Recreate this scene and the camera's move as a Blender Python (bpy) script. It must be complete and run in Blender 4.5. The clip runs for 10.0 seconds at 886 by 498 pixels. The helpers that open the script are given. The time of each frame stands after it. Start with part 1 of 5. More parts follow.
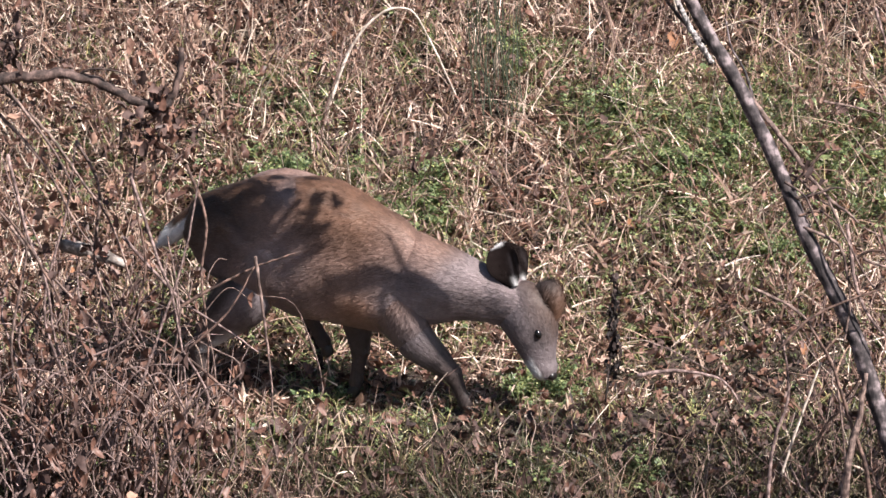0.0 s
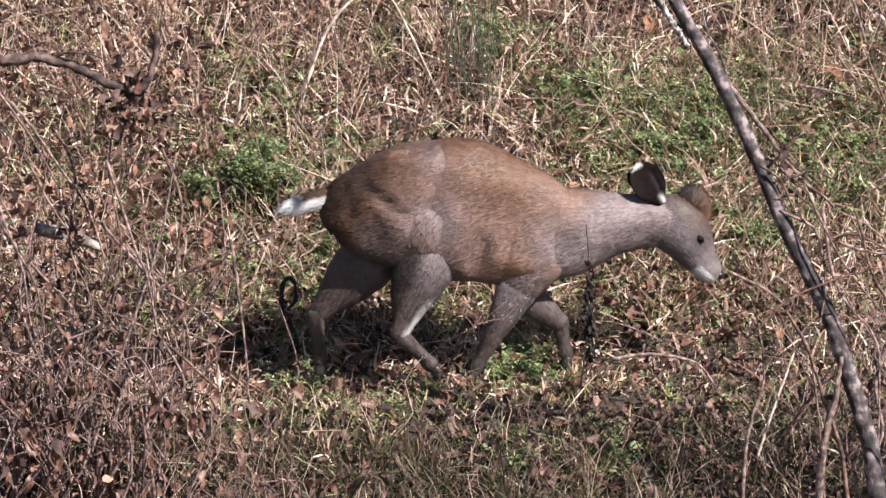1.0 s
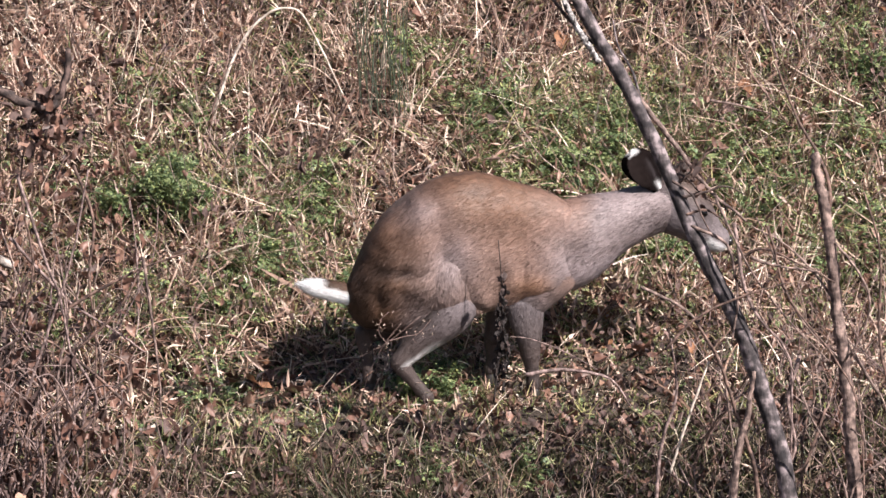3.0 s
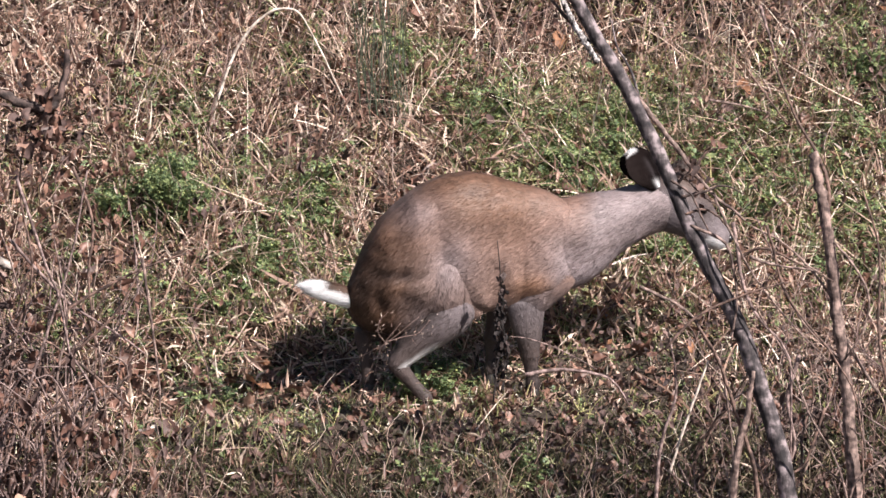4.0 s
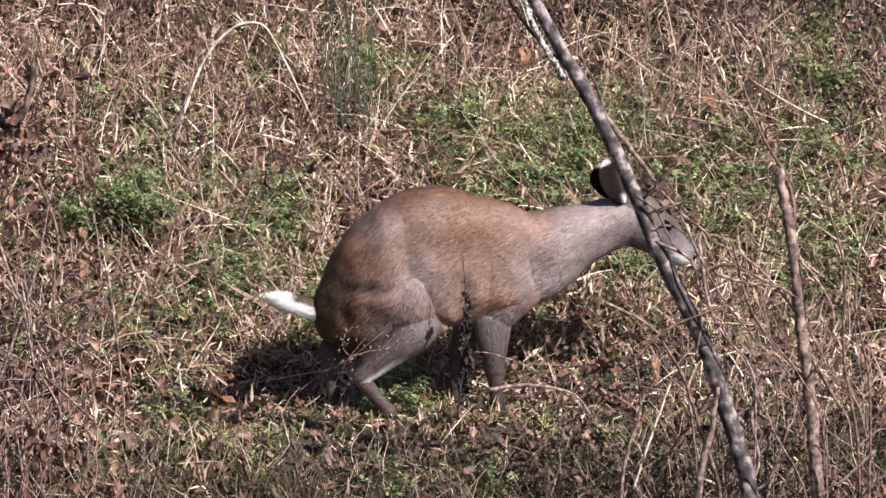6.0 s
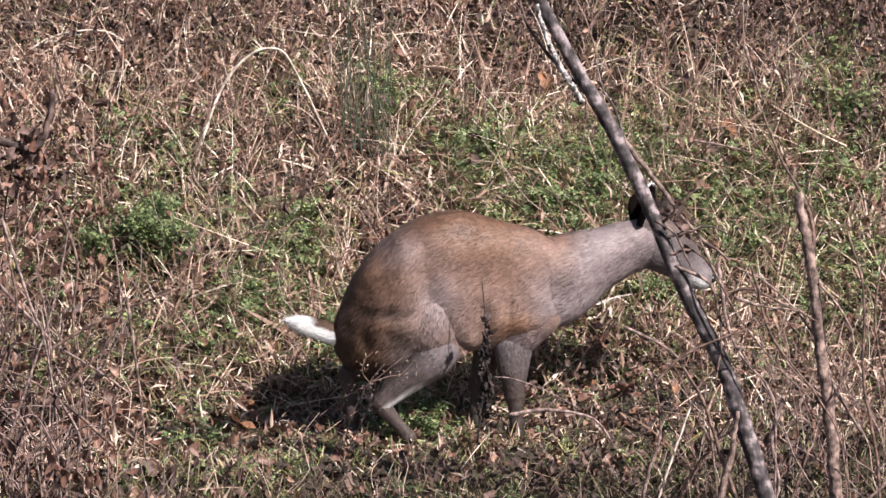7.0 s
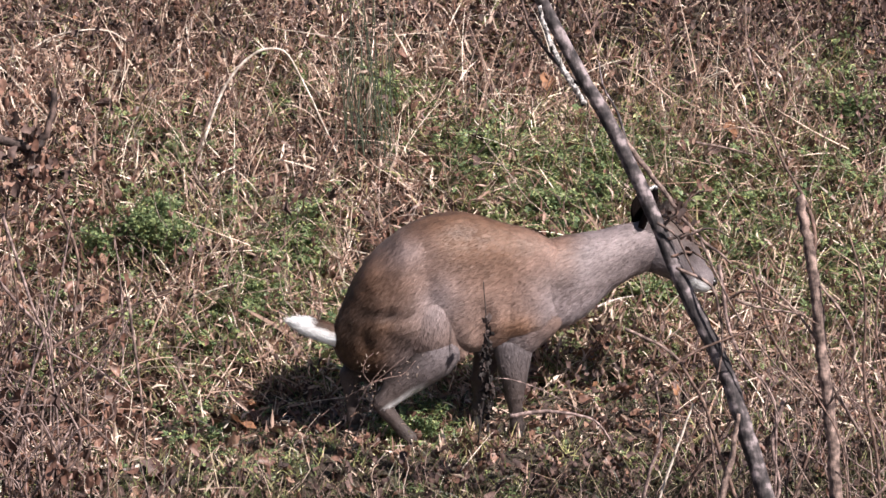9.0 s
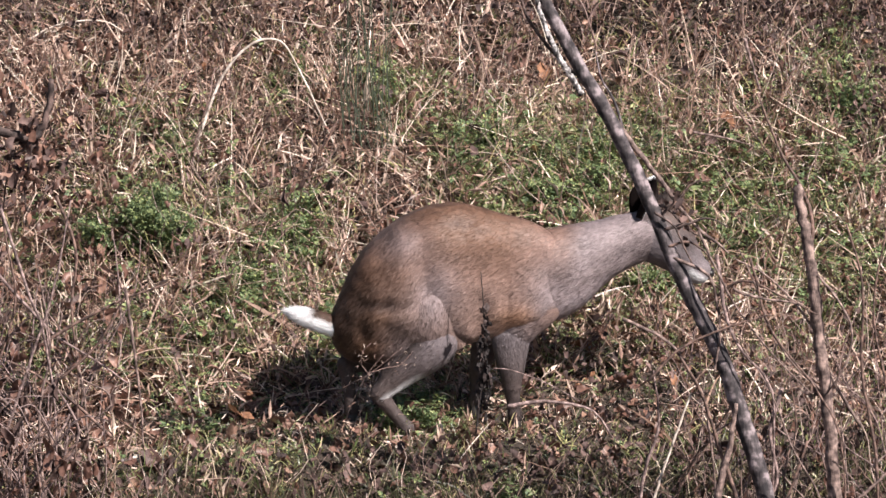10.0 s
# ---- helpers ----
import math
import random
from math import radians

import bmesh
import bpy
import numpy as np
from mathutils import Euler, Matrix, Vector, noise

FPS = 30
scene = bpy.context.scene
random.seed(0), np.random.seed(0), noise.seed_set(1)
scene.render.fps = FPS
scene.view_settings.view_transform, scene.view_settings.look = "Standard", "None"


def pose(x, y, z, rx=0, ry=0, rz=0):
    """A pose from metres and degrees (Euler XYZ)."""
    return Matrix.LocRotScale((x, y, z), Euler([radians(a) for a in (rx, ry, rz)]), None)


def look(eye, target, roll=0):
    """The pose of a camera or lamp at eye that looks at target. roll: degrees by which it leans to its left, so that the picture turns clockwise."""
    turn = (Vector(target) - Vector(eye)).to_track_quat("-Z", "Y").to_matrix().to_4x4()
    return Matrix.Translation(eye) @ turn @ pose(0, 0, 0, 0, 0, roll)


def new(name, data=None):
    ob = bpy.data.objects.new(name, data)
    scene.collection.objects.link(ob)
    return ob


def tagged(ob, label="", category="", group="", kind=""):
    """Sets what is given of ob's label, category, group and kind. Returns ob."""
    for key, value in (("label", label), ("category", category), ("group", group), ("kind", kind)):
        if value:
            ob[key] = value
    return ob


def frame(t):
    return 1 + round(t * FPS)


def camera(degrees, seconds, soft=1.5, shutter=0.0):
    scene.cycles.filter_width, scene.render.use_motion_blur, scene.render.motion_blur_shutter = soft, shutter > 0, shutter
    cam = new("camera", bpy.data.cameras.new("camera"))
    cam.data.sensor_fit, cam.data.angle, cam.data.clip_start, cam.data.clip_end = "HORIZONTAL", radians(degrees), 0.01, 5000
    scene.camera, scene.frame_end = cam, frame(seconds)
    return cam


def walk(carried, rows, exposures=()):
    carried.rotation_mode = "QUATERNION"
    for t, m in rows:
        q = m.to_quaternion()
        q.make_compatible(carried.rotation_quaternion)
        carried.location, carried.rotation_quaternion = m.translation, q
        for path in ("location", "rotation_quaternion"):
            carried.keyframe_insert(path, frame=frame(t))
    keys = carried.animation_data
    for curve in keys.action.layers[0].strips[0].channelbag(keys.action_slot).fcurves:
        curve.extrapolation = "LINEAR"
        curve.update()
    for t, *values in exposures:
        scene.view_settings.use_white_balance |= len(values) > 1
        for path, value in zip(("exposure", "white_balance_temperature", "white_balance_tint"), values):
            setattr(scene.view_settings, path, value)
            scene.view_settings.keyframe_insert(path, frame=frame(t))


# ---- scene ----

# Camera: a long lens on a tripod across a small valley, panned after the deer.
LENS, FAR, DOWN = 8.5, 18.0, 10.0
EYE = Vector((0.0, 0.0, 0.447 + FAR * math.tan(radians(DOWN))))
cam = camera(LENS, 10.0, soft=1.5)
PAN = [  # seconds, degrees to the left, up, lean to the left
    (0.0, 1.084, 0.005, -0.02), (0.2, 1.099, -0.016, 0.0), (0.5, 1.117, -0.080, 0.0), (0.8, 1.005, -0.130, 0.01),
    (1.0, 0.846, -0.153, 0.02), (1.2, 0.640, -0.172, 0.0), (1.5, 0.367, -0.161, 0.0), (1.8, 0.160, -0.118, 0.0),
    (2.0, 0.077, -0.090, -0.02), (2.5, 0.0, 0.0, 0.0), (4.0, -0.019, 0.004, -0.18), (4.5, -0.115, -0.061, 0.03),
    (5.0, -0.176, -0.091, 0.10), (5.5, -0.347, 0.003, 0.10), (5.7, -0.410, 0.059, 0.18), (6.8, -0.131, 0.353, 0.06),
    (7.0, -0.170, 0.388, -0.05), (7.5, -0.201, 0.491, -0.24), (8.0, -0.127, 0.472, -0.10), (8.5, -0.196, 0.419, 0.09),
    (9.0, -0.156, 0.398, 0.20), (9.5, -0.206, 0.286, 0.17), (10.0, -0.181, 0.304, 0.11)]
walk(cam, [(t, pose(*EYE, 90 - DOWN + up, 0, left) @ pose(0, 0, 0, 0, 0, lean)) for t, left, up, lean in PAN],
     exposures=[(0.0, 0.90), (2.7, 0.90), (6.8, 0.84), (10.0, 0.80)])

# ---- light: a clear autumn sky and a sun from behind the camera and to the right ----
SUN_UP, SUN_FROM = 44.0, 132.0  # elevation; bearing clockwise from straight ahead
world = bpy.data.worlds.new("sky")
scene.world = world
world.use_nodes = True
sky = world.node_tree.nodes.new("ShaderNodeTexSky")
sky.sky_type, sky.sun_disc = "NISHITA", False
sky.sun_elevation, sky.sun_rotation = radians(SUN_UP), radians(SUN_FROM)
world.node_tree.links.new(sky.outputs[0], world.node_tree.nodes["Background"].inputs[0])
world.node_tree.nodes["Background"].inputs[1].default_value = 0.05
sun = new("sun", bpy.data.lights.new("sun", "SUN"))
sun.data.energy, sun.data.angle, sun.data.color = 5.0, radians(0.5), (1.0, 0.925, 0.885)
toward = Vector((math.sin(radians(SUN_FROM)) * math.cos(radians(SUN_UP)), math.cos(radians(SUN_FROM)) * math.cos(radians(SUN_UP)), math.sin(radians(SUN_UP))))
sun.matrix_world = look(toward * 30, (0, 0, 0))

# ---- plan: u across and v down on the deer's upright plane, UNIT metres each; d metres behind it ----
UNIT = 0.001733
LIFT = UNIT / math.cos(radians(DOWN))


def at(u, v, d=0.0):
    p = Vector(((u - 784) * UNIT, FAR, 0.447 + (441 - v) * LIFT))
    return EYE + (p - EYE) * (1 + d / FAR)


SLOPE = math.tan(radians(25))
PROFILE = np.array([(-400, 60), (-60, 14), (-25, 5), (-6, 2.05), (2, 1.95), (6, 0.6), (10, -1.1), (13, -1.85), (15, -1.35), (16.2, -0.82),
                    (17, -0.446), (17.75, -0.055), (18.4, 0.06), (22, 1.885), (30, 5.4), (45, 10.5), (70, 15), (120, 18), (400, 20)], float)


def ground_z(x, y):
    """Height of the ground: a hollow before the camera, then the hillside; arrays or numbers."""
    x, y = np.asarray(x, float), np.asarray(y, float)
    z = np.interp(y, PROFILE[:, 0], PROFILE[:, 1])
    near = np.exp(-((y - 18.5) / 6) ** 4)
    z = z - 0.006 + 0.04 * x * near + (1 - near) * 0.25 * np.sin(x * 0.31 + 1.0) * np.sin(y * 0.23)
    return z + 0.012 * np.sin(x * 5.1 + y * 3.3) + 0.010 * np.sin(x * 9.7 - y * 7.9 + 1) + 0.006 * np.sin(x * 23 + 2 * np.sin(y * 17))


def on_ground(u, v):
    """Where the line of sight through (u, v) of the plan meets the ground."""
    a, b = -1.5, 6.0
    for _ in range(30):
        m = (a + b) / 2
        p = at(u, v, m)
        if p.z > float(ground_z(p.x, p.y)):
            a = m
        else:
            b = m
    return at(u, v, a)


# ---- materials ----
def nodes_of(name):
    m = bpy.data.materials.new(name)
    m.use_nodes = True
    return m, m.node_tree.nodes, m.node_tree.links, m.node_tree.nodes["Principled BSDF"]


def ramp(nodes, stops):
    r = nodes.new("ShaderNodeValToRGB")
    e = r.color_ramp.elements
    while len(e) < len(stops):
        e.new(0.5)
    for k, (at_, c) in zip(e, stops):
        k.position, k.color = at_, (*c, 1)
    return r


def plant_material(name, stops, rough=0.7, glow_through=0.25, spots=0.4, scale=60.0):
    """Leaf or straw: one colour a piece, mottled along it, a little light through it."""
    m, n, l, b = nodes_of(name)
    g = n.new("ShaderNodeNewGeometry")
    r = ramp(n, stops)
    l.new(g.outputs["Random Per Island"], r.inputs[0])
    tex = n.new("ShaderNodeTexNoise")
    tex.inputs["Scale"].default_value, tex.inputs["Detail"].default_value = scale, 4
    l.new(g.outputs["Position"], tex.inputs["Vector"])
    spread = n.new("ShaderNodeMapRange")
    spread.inputs["From Min"].default_value, spread.inputs["From Max"].default_value = 0.3, 0.7
    spread.inputs["To Min"].default_value, spread.inputs["To Max"].default_value = 1 - spots, 1 + spots
    l.new(tex.outputs["Fac"], spread.inputs["Value"])
    mul = n.new("ShaderNodeVectorMath")
    mul.operation = "SCALE"
    l.new(r.outputs[0], mul.inputs[0])
    l.new(spread.outputs[0], mul.inputs["Scale"])
    l.new(mul.outputs[0], b.inputs["Base Color"])
    b.inputs["Roughness"].default_value = rough
    if glow_through:
        t = n.new("ShaderNodeBsdfTranslucent")
        l.new(mul.outputs[0], t.inputs[0])
        mix = n.new("ShaderNodeMixShader")
        mix.inputs[0].default_value = glow_through
        l.new(b.outputs[0], mix.inputs[1])
        l.new(t.outputs[0], mix.inputs[2])
        l.new(mix.outputs[0], n["Material Output"].inputs[0])
    return m


def bark_material(name, dark, light, scale=40.0, pale=0.0):
    m, n, l, b = nodes_of(name)
    g = n.new("ShaderNodeNewGeometry")
    one, two = n.new("ShaderNodeTexNoise"), n.new("ShaderNodeTexNoise")
    one.inputs["Scale"].default_value, one.inputs["Detail"].default_value = scale, 6
    two.inputs["Scale"].default_value, two.inputs["Detail"].default_value = scale * 5, 3
    grain = n.new("ShaderNodeMapping")  # fissures run up the stem
    grain.inputs["Scale"].default_value = (1.0, 1.0, 0.32)
    l.new(g.outputs["Position"], grain.inputs["Vector"])
    l.new(g.outputs["Position"], one.inputs["Vector"])
    l.new(grain.outputs[0], two.inputs["Vector"])
    r = ramp(n, [(0.38, dark), (0.52, light), (0.585, [min(1, c * (1.2 + 0.4 * pale)) for c in light]), (0.64, [min(1, c * (1.25 + pale)) for c in light])])
    l.new(one.outputs["Fac"], r.inputs[0])
    bump = n.new("ShaderNodeBump")
    bump.inputs["Strength"].default_value, bump.inputs["Distance"].default_value = 0.7, 0.004
    l.new(two.outputs["Fac"], bump.inputs["Height"])
    l.new(bump.outputs[0], b.inputs["Normal"])
    l.new(r.outputs[0], b.inputs["Base Color"])
    b.inputs["Roughness"].default_value = 0.8
    return m


def coat_material(name, rough=0.55, sheen=0.04, gloss=0.38):
    """Fur: the coat's colours lie on the mesh, mottled finely."""
    m, n, l, b = nodes_of(name)
    a = n.new("ShaderNodeAttribute")
    a.attribute_name = "coat"
    o = n.new("ShaderNodeTexCoord")
    tex = n.new("ShaderNodeTexNoise")
    tex.inputs["Scale"].default_value, tex.inputs["Detail"].default_value = 60, 4
    l.new(o.outputs["Object"], tex.inputs["Vector"])
    spread = n.new("ShaderNodeMapRange")
    spread.inputs["From Min"].default_value, spread.inputs["From Max"].default_value = 0.3, 0.7
    spread.inputs["To Min"].default_value, spread.inputs["To Max"].default_value = 0.85, 1.15
    l.new(tex.outputs["Fac"], spread.inputs["Value"])
    mul = n.new("ShaderNodeVectorMath")
    mul.operation = "SCALE"
    l.new(a.outputs["Color"], mul.inputs[0])
    l.new(spread.outputs[0], mul.inputs["Scale"])
    l.new(mul.outputs[0], b.inputs["Base Color"])
    b.inputs["Roughness"].default_value = rough
    b.inputs["Sheen Weight"].default_value = sheen
    b.inputs["Sheen Tint"].default_value = (0.92, 0.93, 1.0, 1)
    b.inputs["Sheen Roughness"].default_value = 0.4
    b.inputs["Specular IOR Level"].default_value = gloss
    return m


def plain_material(name, colour, rough):
    m, n, l, b = nodes_of(name)
    tex = n.new("ShaderNodeTexNoise")
    tex.inputs["Scale"].default_value = 90
    o = n.new("ShaderNodeTexCoord")
    l.new(o.outputs["Object"], tex.inputs["Vector"])
    r = ramp(n, [(0.3, [c * 0.7 for c in colour]), (0.7, colour)])
    l.new(tex.outputs["Fac"], r.inputs[0])
    l.new(r.outputs[0], b.inputs["Base Color"])
    b.inputs["Roughness"].default_value = rough
    return m


def soil_material():
    m, n, l, b = nodes_of("soil")
    g = n.new("ShaderNodeNewGeometry")
    one, two = n.new("ShaderNodeTexNoise"), n.new("ShaderNodeTexNoise")
    one.inputs["Scale"].default_value, one.inputs["Detail"].default_value = 3.5, 8
    two.inputs["Scale"].default_value, two.inputs["Detail"].default_value = 70, 5
    for k in (one, two):
        l.new(g.outputs["Position"], k.inputs["Vector"])
    r = ramp(n, [(0.25, (0.026, 0.018, 0.014)), (0.5, (0.058, 0.041, 0.03)), (0.7, (0.11, 0.082, 0.06))])
    mix = n.new("ShaderNodeMath")
    mix.operation = "ADD"
    half = n.new("ShaderNodeMath")
    half.operation = "MULTIPLY"
    half.inputs[1].default_value = 0.5
    l.new(one.outputs["Fac"], mix.inputs[0])
    l.new(two.outputs["Fac"], mix.inputs[1])
    l.new(mix.outputs[0], half.inputs[0])
    l.new(half.outputs[0], r.inputs[0])
    l.new(r.outputs[0], b.inputs["Base Color"])
    bump = n.new("ShaderNodeBump")
    bump.inputs["Strength"].default_value, bump.inputs["Distance"].default_value = 1.0, 0.02
    l.new(two.outputs["Fac"], bump.inputs["Height"])
    l.new(bump.outputs[0], b.inputs["Normal"])
    b.inputs["Roughness"].default_value = 0.95
    return m


SOIL = soil_material()
STRAW = plant_material("straw", [(0.0, (0.17, 0.095, 0.07)), (0.3, (0.36, 0.235, 0.175)), (0.6, (0.58, 0.405, 0.325)), (0.8, (0.78, 0.60, 0.49)), (1.0, (0.94, 0.83, 0.70))], 0.38, 0.16)
FADED = plant_material("faded_stem", [(0.0, (0.065, 0.037, 0.034)), (0.4, (0.16, 0.10, 0.086)), (0.75, (0.31, 0.21, 0.178)), (1.0, (0.54, 0.42, 0.36))], 0.6, 0.0)
LITTER = plant_material("dead_leaf", [(0.0, (0.06, 0.03, 0.024)), (0.35, (0.125, 0.064, 0.048)), (0.75, (0.205, 0.108, 0.08)), (0.94, (0.30, 0.17, 0.125)), (1.0, (0.42, 0.26, 0.19))], 0.5, 0.1)
HUSK = plant_material("husk", [(0.0, (0.12, 0.062, 0.048)), (0.35, (0.27, 0.165, 0.125)), (0.7, (0.50, 0.34, 0.27)), (1.0, (0.84, 0.68, 0.55))], 0.42, 0.15)
# Blade colour darkened for grass in the foreground's shade and under the deer.
SHADED_BLADE = plant_material("shaded_blade", [(0.0, (0.03, 0.038, 0.018)), (0.5, (0.078, 0.077, 0.04)), (0.85, (0.18, 0.145, 0.085)), (1.0, (0.50, 0.39, 0.27))], 0.45, 0.15)
RUST = plant_material("rust_leaf", [(0.0, (0.22, 0.085, 0.05)), (0.5, (0.30, 0.14, 0.075)), (1.0, (0.40, 0.25, 0.15))], 0.55, 0.25)
GREEN = plant_material("green_leaf", [(0.0, (0.085, 0.13, 0.06)), (0.45, (0.165, 0.225, 0.105)), (0.85, (0.29, 0.34, 0.145)), (1.0, (0.46, 0.47, 0.19))], 0.5, 0.25)
LIME = plant_material("young_leaf", [(0.0, (0.17, 0.22, 0.10)), (0.5, (0.265, 0.32, 0.145)), (1.0, (0.40, 0.43, 0.22))], 0.6, 0.3)
BLADE = plant_material("green_blade", [(0.0, (0.09, 0.13, 0.045)), (0.45, (0.215, 0.245, 0.10)), (0.8, (0.41, 0.39, 0.18)), (1.0, (0.62, 0.53, 0.27))], 0.38, 0.22)
RUSH = plant_material("rush", [(0.0, (0.03, 0.042, 0.03)), (0.6, (0.065, 0.08, 0.05)), (1.0, (0.22, 0.22, 0.15))], 0.55, 0.0)
DARK_DRY = plant_material("dark_dry_weed", [(0.0, (0.035, 0.02, 0.018)), (0.6, (0.085, 0.05, 0.043)), (1.0, (0.17, 0.105, 0.09))], 0.75, 0.05)
TONGUE = plain_material("moist_tongue", (0.55, 0.22, 0.22), 0.35)
BLACK_DRY = plant_material("blackened_weed", [(0.0, (0.012, 0.009, 0.009)), (0.7, (0.03, 0.021, 0.02)), (1.0, (0.075, 0.05, 0.046))], 0.8, 0.0)
BARK = bark_material("bark", (0.02, 0.016, 0.018), (0.08, 0.065, 0.067), 30, 2.6)
BARK_PALE = bark_material("pale_bark", (0.07, 0.045, 0.04), (0.20, 0.14, 0.12), 50, 0.7)
BARK_RED = bark_material("brown_bark", (0.05, 0.03, 0.025), (0.16, 0.10, 0.08), 50, 0.5)
BARK_DARK = bark_material("dark_brown_bark", (0.03, 0.02, 0.018), (0.09, 0.06, 0.052), 40, 1.0)
MAUVE = bark_material("dead_mauve_stalk", (0.10, 0.065, 0.06), (0.24, 0.17, 0.155), 60, 0.6)
WORN_WOOD = bark_material("weathered_wood", (0.11, 0.09, 0.08), (0.29, 0.25, 0.225), 40, 0.4)
TWIG_PALE = bark_material("bleached_twig", (0.42, 0.34, 0.28), (0.68, 0.58, 0.50), 40, 0.2)
LICHEN = bark_material("white_lichen_bark", (0.02, 0.017, 0.017), (0.36, 0.33, 0.32), 80, 1.2)
COAT, DULL = coat_material("coat"), coat_material("dull_coat", 1.0, 0.0, 0.0)
HORN = plain_material("hoof_horn", (0.03, 0.025, 0.022), 0.45)
NOSE = plain_material("wet_nose", (0.02, 0.017, 0.017), 0.3)
EYE_DARK = plain_material("dark_eye", (0.006, 0.005, 0.005), 0.08)


# ---- mesh helpers ----
def mesh_of(name, verts, faces, material, smooth=True):
    me = bpy.data.meshes.new(name)
    me.from_pydata([tuple(v) for v in verts], [], [tuple(int(i) for i in f) for f in faces])
    me.materials.append(material)
    if smooth:
        me.polygons.foreach_set("use_smooth", np.ones(len(me.polygons), bool))
    me.update()
    return me


def big_mesh(name, verts, faces, material, smooth=False):
    """A large mesh of equal polygons from arrays."""
    verts, faces = np.asarray(verts, np.float32), np.asarray(faces, np.int32)
    me = bpy.data.meshes.new(name)
    k = faces.shape[1]
    me.vertices.add(len(verts))
    me.vertices.foreach_set("co", verts.ravel())
    me.loops.add(faces.size)
    me.loops.foreach_set("vertex_index", faces.ravel())
    me.polygons.add(len(faces))
    me.polygons.foreach_set("loop_start", np.arange(len(faces), dtype=np.int32) * k)
    me.polygons.foreach_set("loop_total", np.full(len(faces), k, np.int32))
    if smooth:
        me.polygons.foreach_set("use_smooth", np.ones(len(faces), bool))
    me.materials.append(material)
    me.update(calc_edges=True)
    me.validate()
    return me


def curve_points(points, count):
    """Catmull-Rom through rows of numbers."""
    p = np.asarray(points, float)
    p = np.vstack([2 * p[0] - p[1], p, 2 * p[-1] - p[-2]])
    out = []
    for s in np.linspace(0, len(p) - 3 - 1e-6, count):
        i, t = int(s), s - int(s)
        a, b, c, d = p[i:i + 4]
        out.append(0.5 * (2 * b + (c - a) * t + (2 * a - 5 * b + 4 * c - d) * t * t + (3 * b - a - 3 * c + d) * t ** 3))
    return np.array(out)


def tube_data(points, radii, sides=6, rough=0.0, seed=0, first=0):
    """Vertices and quads of a tapering, slightly uneven stem."""
    rng = np.random.default_rng(seed)
    p, r = np.asarray(points, float), np.asarray(radii, float)
    t = np.gradient(p, axis=0)
    t /= np.linalg.norm(t, axis=1)[:, None] + 1e-9
    ref = np.array([0.31, 0.9, 0.2])
    a = np.cross(t, ref)
    a /= np.linalg.norm(a, axis=1)[:, None] + 1e-9
    b = np.cross(t, a)
    ang = np.linspace(0, 2 * np.pi, sides, endpoint=False)
    k = 1 + rough * rng.uniform(-1, 1, (len(p), sides))
    v = p[:, None, :] + (r[:, None] * k)[:, :, None] * (np.cos(ang)[None, :, None] * a[:, None, :] + np.sin(ang)[None, :, None] * b[:, None, :])
    f = [(first + i * sides + j, first + i * sides + (j + 1) % sides, first + (i + 1) * sides + (j + 1) % sides, first + (i + 1) * sides + j)
         for i in range(len(p) - 1) for j in range(sides)]
    return v.reshape(-1, 3), f


def part(name, me, parent, label="", m=None):
    ob = new(name, me)
    ob.parent = parent
    if m is not None:
        ob.matrix_local = m
    if label:
        tagged(ob, label)
    return ob


def stem(name, points, r0, r1, material, parent=None, sides=8, count=24, rough=0.15, seed=0, label=""):
    """A branch through points of the plan (u, v, d), from its foot to its tip."""
    w = curve_points([tuple(at(*p)) for p in points], count)
    rng = np.random.default_rng(seed)
    wob = rng.normal(0, r0 * min(0.12, rough), w.shape)
    wob[0] = 0
    s = np.linspace(0, 1, count)
    v, f = tube_data(w + wob, r0 + (r1 - r0) * s, sides, rough, seed)
    f.append(tuple(range(sides))[::-1])
    f.append(tuple(range((count - 1) * sides, count * sides)))
    ob = new(name, mesh_of(name, v, f, material))
    if parent:
        ob.parent = parent
    if label:
        tagged(ob, label)
    return ob


def ribbons(name, root, aim, length, width, bend, segs, material, rng, label, category):
    """Many grass blades or stalks: each a narrow strip that bends over and tapers."""
    n = len(root)
    aim = aim / np.linalg.norm(aim, axis=1)[:, None]
    side = np.cross(aim, rng.normal(0, 1, (n, 3)))
    side /= np.linalg.norm(side, axis=1)[:, None] + 1e-9
    s = np.linspace(0, 1, segs + 1)
    sag = np.array([0, 0, -1.0])[None] * bend[:, None] + rng.normal(0, 0.08, (n, 3))
    mid = root[:, None] + length[:, None, None] * (aim[:, None] * s[None, :, None] + sag[:, None] * (s ** 2)[None, :, None])
    wid = width[:, None] * (1 - 0.8 * s ** 2)[None]
    left = mid - side[:, None] * wid[..., None] / 2
    right = mid + side[:, None] * wid[..., None] / 2
    v = np.stack([left, right], 2).reshape(-1, 3)
    base = (np.arange(n) * (segs + 1) * 2)[:, None]
    k = np.arange(segs)[None] * 2
    f = np.stack([base + k, base + k + 1, base + k + 3, base + k + 2], -1).reshape(-1, 4)
    ob = new(name, big_mesh(name, v, f, material))
    return tagged(ob, label, category, kind="stuff")


